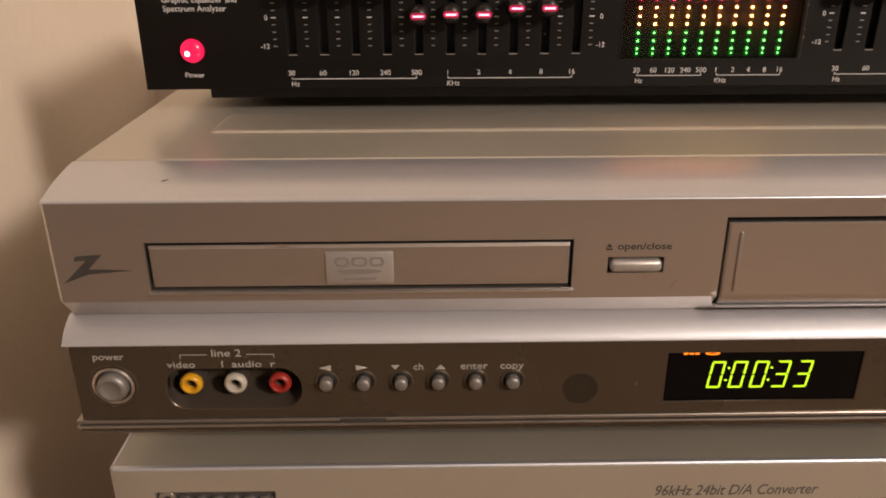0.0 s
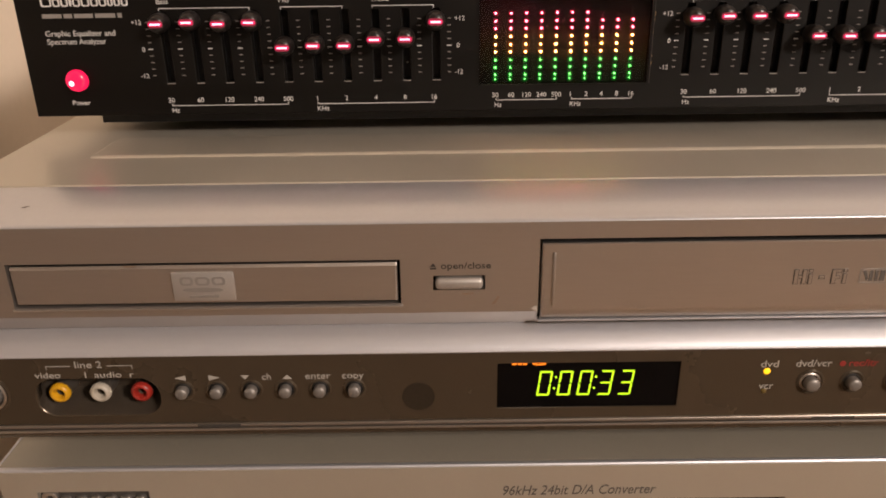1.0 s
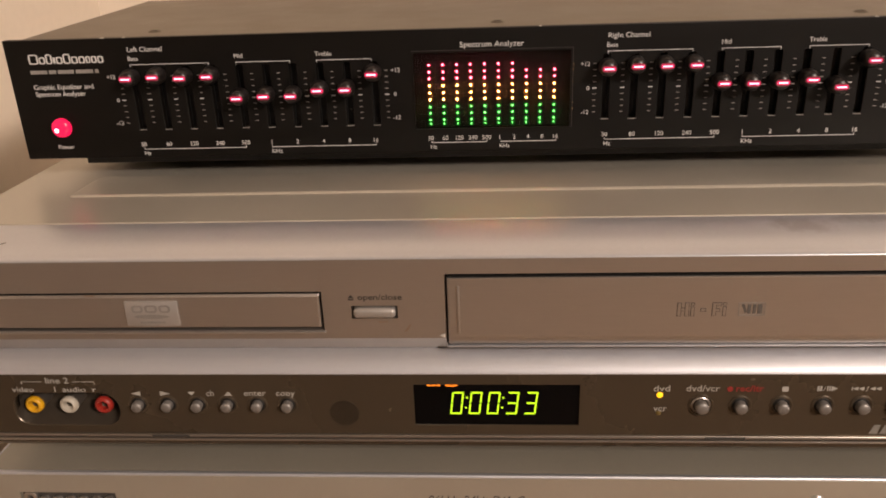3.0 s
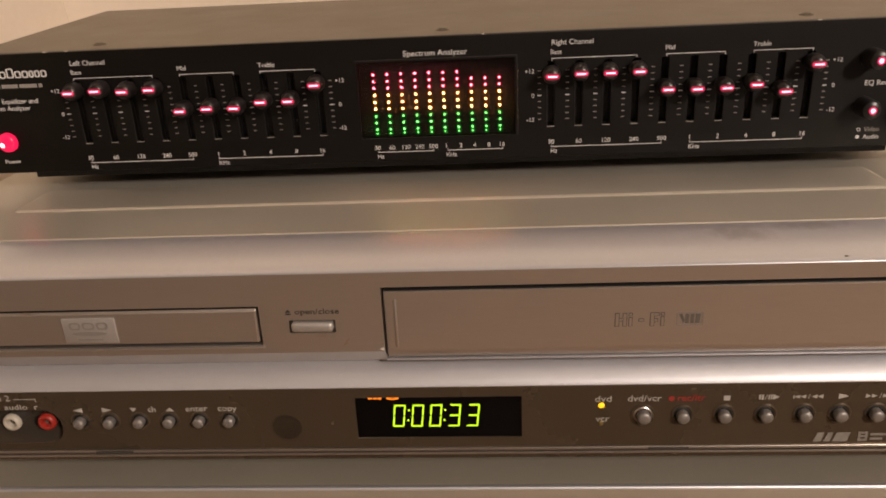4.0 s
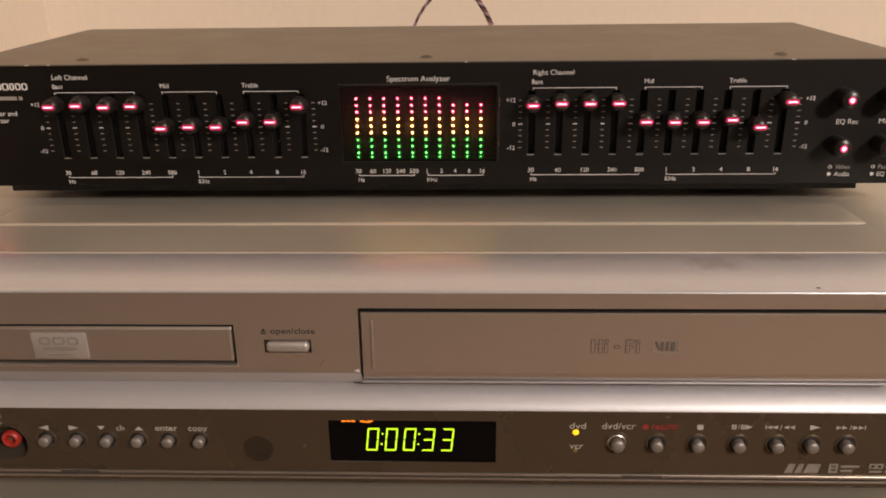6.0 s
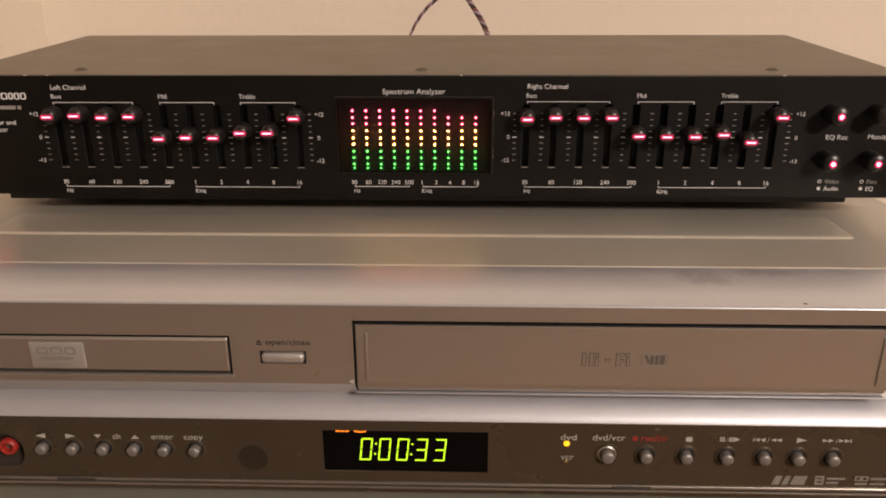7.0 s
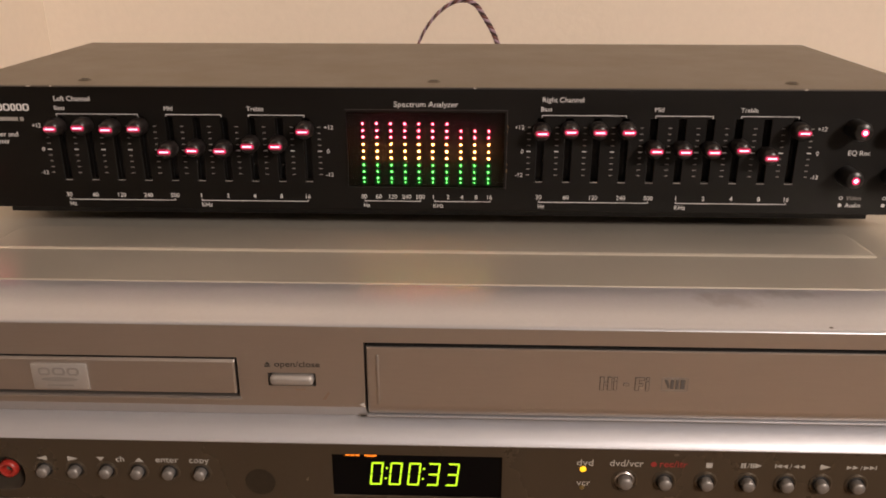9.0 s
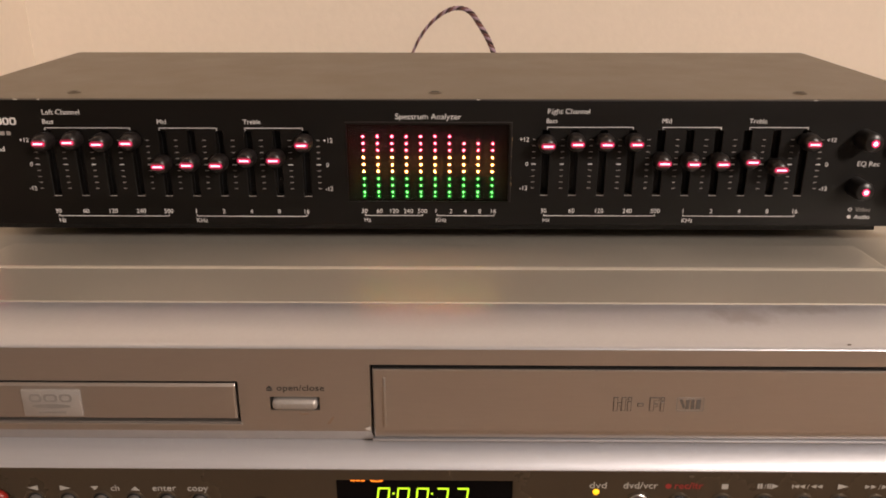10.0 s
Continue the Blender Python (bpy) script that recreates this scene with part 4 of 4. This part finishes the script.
    # power key
    pk = part("power_button", dome(-0.1914, 0.1287, 0.0043, EY + 0.001, EY - 0.0036, 0.0022, 28), LED_POWER, root, "round glowing red power button", smooth=True)
    part("bright_spot", dome(-0.1926, 0.1280, 0.0011, EY - 0.003, EY - 0.0040, 0.0006, 14), CORE_WHITE, pk)
    words("lettering", "Power", -0.1916, 0.1187, 0.0019, y, PRINT, root, align="CENTER", width=0.0072)
    # spectrum display
    words("lettering", "Spectrum Analyzer", 0.0031, 0.1596, 0.0023, y, PRINT, root, width=0.0270, align="CENTER")
    part("display_back", box(win[0] + 0.0002, win[1] - 0.0002, EY + 0.0030, EY + 0.0034, win[2] + 0.0002, win[3] - 0.0002), LAMP_BOARD, root, "dark board behind the display window")
    pane = part("display_window", box(win[0] + 0.0001, win[1] - 0.0001, EY + 0.0006, EY + 0.0010, win[2] + 0.0001, win[3] - 0.0001), SMOKED, root, "smoked spectrum display window")
    plate("window_frame", [rect(win[0] - 0.0005, win[1] + 0.0005, win[2] - 0.0005, win[3] + 0.0005), rect(win[0] + 0.0002, win[1] - 0.0002, win[2] + 0.0002, win[3] - 0.0002)], EY - 0.0002, 0.0008, BLACK_PANEL, root)
    bars("window_edge", [(win[0] - 0.0004, win[1] + 0.0008, win[3] + 0.0007, win[3] + 0.0009), (win[1] + 0.0007, win[1] + 0.0009, win[2], win[3] + 0.0009)], EY - 0.0001, PRINT_DARK, root)
    rng = random.Random(4)
    for k in range(9):
        a, b = win[1] + 0.0007 + rng.uniform(0, 0.0003), rng.uniform(0.1300, 0.1560)
        part("chip_glint", box(a, a + 0.0002, EY - 0.0004, EY - 0.0001, b, b + rng.uniform(0.0002, 0.0006)), YELLOW_CHIP, root)
    heights = (10, 10, 10, 10, 10, 10, 10, 9, 9, 9)
    zs = (0.1263, 0.1281, 0.1310, 0.1339, 0.1371, 0.1400, 0.1431, 0.1462, 0.1490, 0.1520)
    for i in range(10):
        x = -0.0242 + 0.0060 * i
        col = part("bar_backing", box(x - 0.0012, x + 0.0012, EY + 0.0026, EY + 0.0031, 0.1253, 0.1534), LAMP_BOARD, root, "column of small display lamps")
        for k, z in enumerate(zs):
            lit = k < heights[i]
            m = BAR_OFF if not lit else BAR_GREEN if k < 4 else BAR_AMBER if k < 7 else BAR_RED
            # glowing disc behind a lit lamp stands in for its halo
            if lit:
                g = HALO_GREEN if k < 4 else HALO_AMBER if k < 7 else HALO_RED
                part("bar_halo", lathe(x, z, [(0, EY + 0.0023), (0.0009, EY + 0.0024), (0.0013, EY + 0.0027)], 10), g, col)
            part("display_lamp", dome(x, z, 0.00030 if k == 0 else 0.00042, EY + 0.0027, EY + 0.0017, 0.0004, 10), m, col)
    for x, txt in zip((-0.0242, -0.0178, -0.0115, -0.0056, 0.0004, 0.0061, 0.0125, 0.0185, 0.0247, 0.0306), ("30", "60", "120", "240", "500", "1", "2", "4", "8", "16")):
        words("lettering", txt, x, 0.1195, 0.0019, y, PRINT, root, align="CENTER")
    for a, b, txt in ((-0.0240, 0.0006, "Hz"), (0.0065, 0.0309, "KHz")):
        bars("bracket_line", [(a, b, 0.11827, 0.11853), (a, a + 0.00026, 0.1184, 0.1192), (b - 0.00026, b, 0.1184, 0.1192)], EY, PRINT, root)
        words("lettering", txt, a - 0.0004, 0.1156, 0.0018, y, PRINT, root)
    # push keys
    for x, z, lit in ((0.1815, 0.1518, 1), (0.2003, 0.1520, 0), (0.1813, 0.1317, 1), (0.2002, 0.1318, 1)):
        k = part("push_button", lathe(x, z, [(0, EY - 0.0098), (0.0024, EY - 0.0098), (0.0036, EY - 0.0090), (0.0041, EY - 0.0074), (0.0041, EY + 0.001), (0, EY + 0.001)], 26), BLACK_PLASTIC, root, "round black button, " + ("lit" if lit else "unlit"))
        if lit:
            part("lamp_halo", lathe(x, z, [(0, EY - 0.00995), (0.0016, EY - 0.00995), (0.0016, EY - 0.0097)], 18), LED_RED, k)
            part("lamp", dome(x, z, 0.0010, EY - 0.0098, EY - 0.0103, 0.0003, 14), LED_RED_CORE, k)
    words("lettering", "EQ Rec", 0.1854, 0.1403, 0.0021, y, PRINT, root, width=0.0092, align="CENTER")
    words("lettering", "Monitor", 0.2040, 0.1405, 0.0021, y, PRINT, root, width=0.0108, align="CENTER")
    for x, up, low in ((0.1811, "Video", "Audio"), (0.1994, "Pass", "EQ")):
        plate("dot_mark", [disc(x, 0.1216, 0.0008, 16), disc(x, 0.1216, 0.00055, 16)], EY - 0.00016, 0.00016, PRINT, root)
        plate("dot_mark", [disc(x, 0.1184, 0.0008, 16)], EY - 0.00016, 0.00016, PRINT, root)
        words("lettering", up, x + 0.0022, 0.1207, 0.0019, y, PRINT_DIM, root)
        words("lettering", low, x + 0.0022, 0.1175, 0.0019, y, PRINT, root)
    for x, w in ((0.0235, 0.0005), (0.1597, 0.0006), (-0.1655, 0.0008), (-0.1560, 0.0004)):
        part("chip_glint", box(x - w, x + w, EY + 0.0002, EY + 0.0010, 0.1671, 0.1675), CHIP_GLINT, root)
    part("crumb", dome(-0.0594, 0.1336, 0.0004, EY + 0.0030, EY + 0.0022, 0.0004, 8), PRINT_DIM, root)
    for x in (-0.1490, 0.0056, 0.1605):
        bm = bmesh.new()
        bmesh.ops.create_cone(bm, cap_ends=True, segments=18, radius1=0.0031, radius2=0.0022, depth=0.0006, matrix=Matrix.Translation((x, 0.1025, 0.1678)))
        sc = part("screw", bm, SCREW, root)
        part("slot_cross", box(x - 0.0016, x + 0.0016, 0.1022, 0.1028, 0.1680, 0.16825), SLOT_BLACK, sc)
    for x in (EX0 + 0.05, EX1 - 0.05):
        for yy in (0.145, 0.212):
            bm = bmesh.new()
            bmesh.ops.create_cone(bm, cap_ends=True, segments=20, radius1=0.009, radius2=0.011, depth=0.0060, matrix=Matrix.Translation((x, yy, 0.1034 + 0.0030)))
            part("foot", bm, RUBBER, root)


equalizer()

# ---------------------------------------------------------------- the twisted cord behind
CORD_A = mat("cord_dark", (0.045, 0.022, 0.022), 0.5, noise_scale=700, vary=0.3)
CORD_B = mat("cord_mauve", (0.36, 0.25, 0.31), 0.45, noise_scale=700, vary=0.25)
CORD_C = mat("cord_brown", (0.16, 0.06, 0.05), 0.45, noise_scale=700, vary=0.25)


def cord():
    root = thing("twisted_cord", (0.013, 0.275, 0.1045), "twisted dark cord looping up behind the equalizer", "cord")
    key = [(-0.030, 0.2858, 0.1000), (-0.022, 0.2858, 0.125), (-0.017, 0.2858, 0.150), (-0.0115, 0.2860, 0.1675), (-0.004, 0.2860, 0.1800), (0.006, 0.2860, 0.1893), (0.016, 0.2860, 0.1930), (0.0245, 0.2860, 0.1905),
           (0.031, 0.2860, 0.1820), (0.037, 0.2860, 0.1720), (0.042, 0.2858, 0.1580), (0.048, 0.2858, 0.130), (0.056, 0.2858, 0.1000)]
    pts = []
    for i in range(len(key) - 1):
        p = [Vector(key[max(0, min(len(key) - 1, i + k))]) for k in (-1, 0, 1, 2)]
        for s in range(14):
            u = s / 14
            pts.append(0.5 * (2 * p[1] + (p[2] - p[0]) * u + (2 * p[0] - 5 * p[1] + 4 * p[2] - p[3]) * u * u + (3 * p[1] - p[0] - 3 * p[2] + p[3]) * u ** 3))
    off = origin(root)
    for n, m in enumerate((CORD_A, CORD_B, CORD_C)):
        cu = bpy.data.curves.new("strand", "CURVE")
        cu.dimensions, cu.bevel_depth, cu.bevel_resolution = "3D", 0.0008, 2
        sp = cu.splines.new("POLY")
        sp.points.add(len(pts) - 1)
        run = 0.0
        for i, p in enumerate(pts):
            d = (pts[min(i + 1, len(pts) - 1)] - pts[max(i - 1, 0)]).normalized()
            side = d.cross(Vector((0, 1, 0))).normalized()
            up = side.cross(d)
            if i:
                run += (p - pts[i - 1]).length
            a = run / 0.0075 * 2 * math.pi + n * 2 * math.pi / 3
            thick = 0.62 + 0.55 * min(1.0, max(0.0, (p.x + 0.012) / 0.045))
            q = p + (side * math.cos(a) + up * math.sin(a)) * 0.0008 * thick - off
            sp.points[i].radius = thick
            sp.points[i].co = (*q, 1)
        ob = new("temporary", cu)
        me = bpy.data.meshes.new_from_object(ob.evaluated_get(bpy.context.evaluated_depsgraph_get()))
        bpy.data.objects.remove(ob)
        bpy.data.curves.remove(cu)
        link_mesh("strand", me, m, root, smooth=True)


cord()
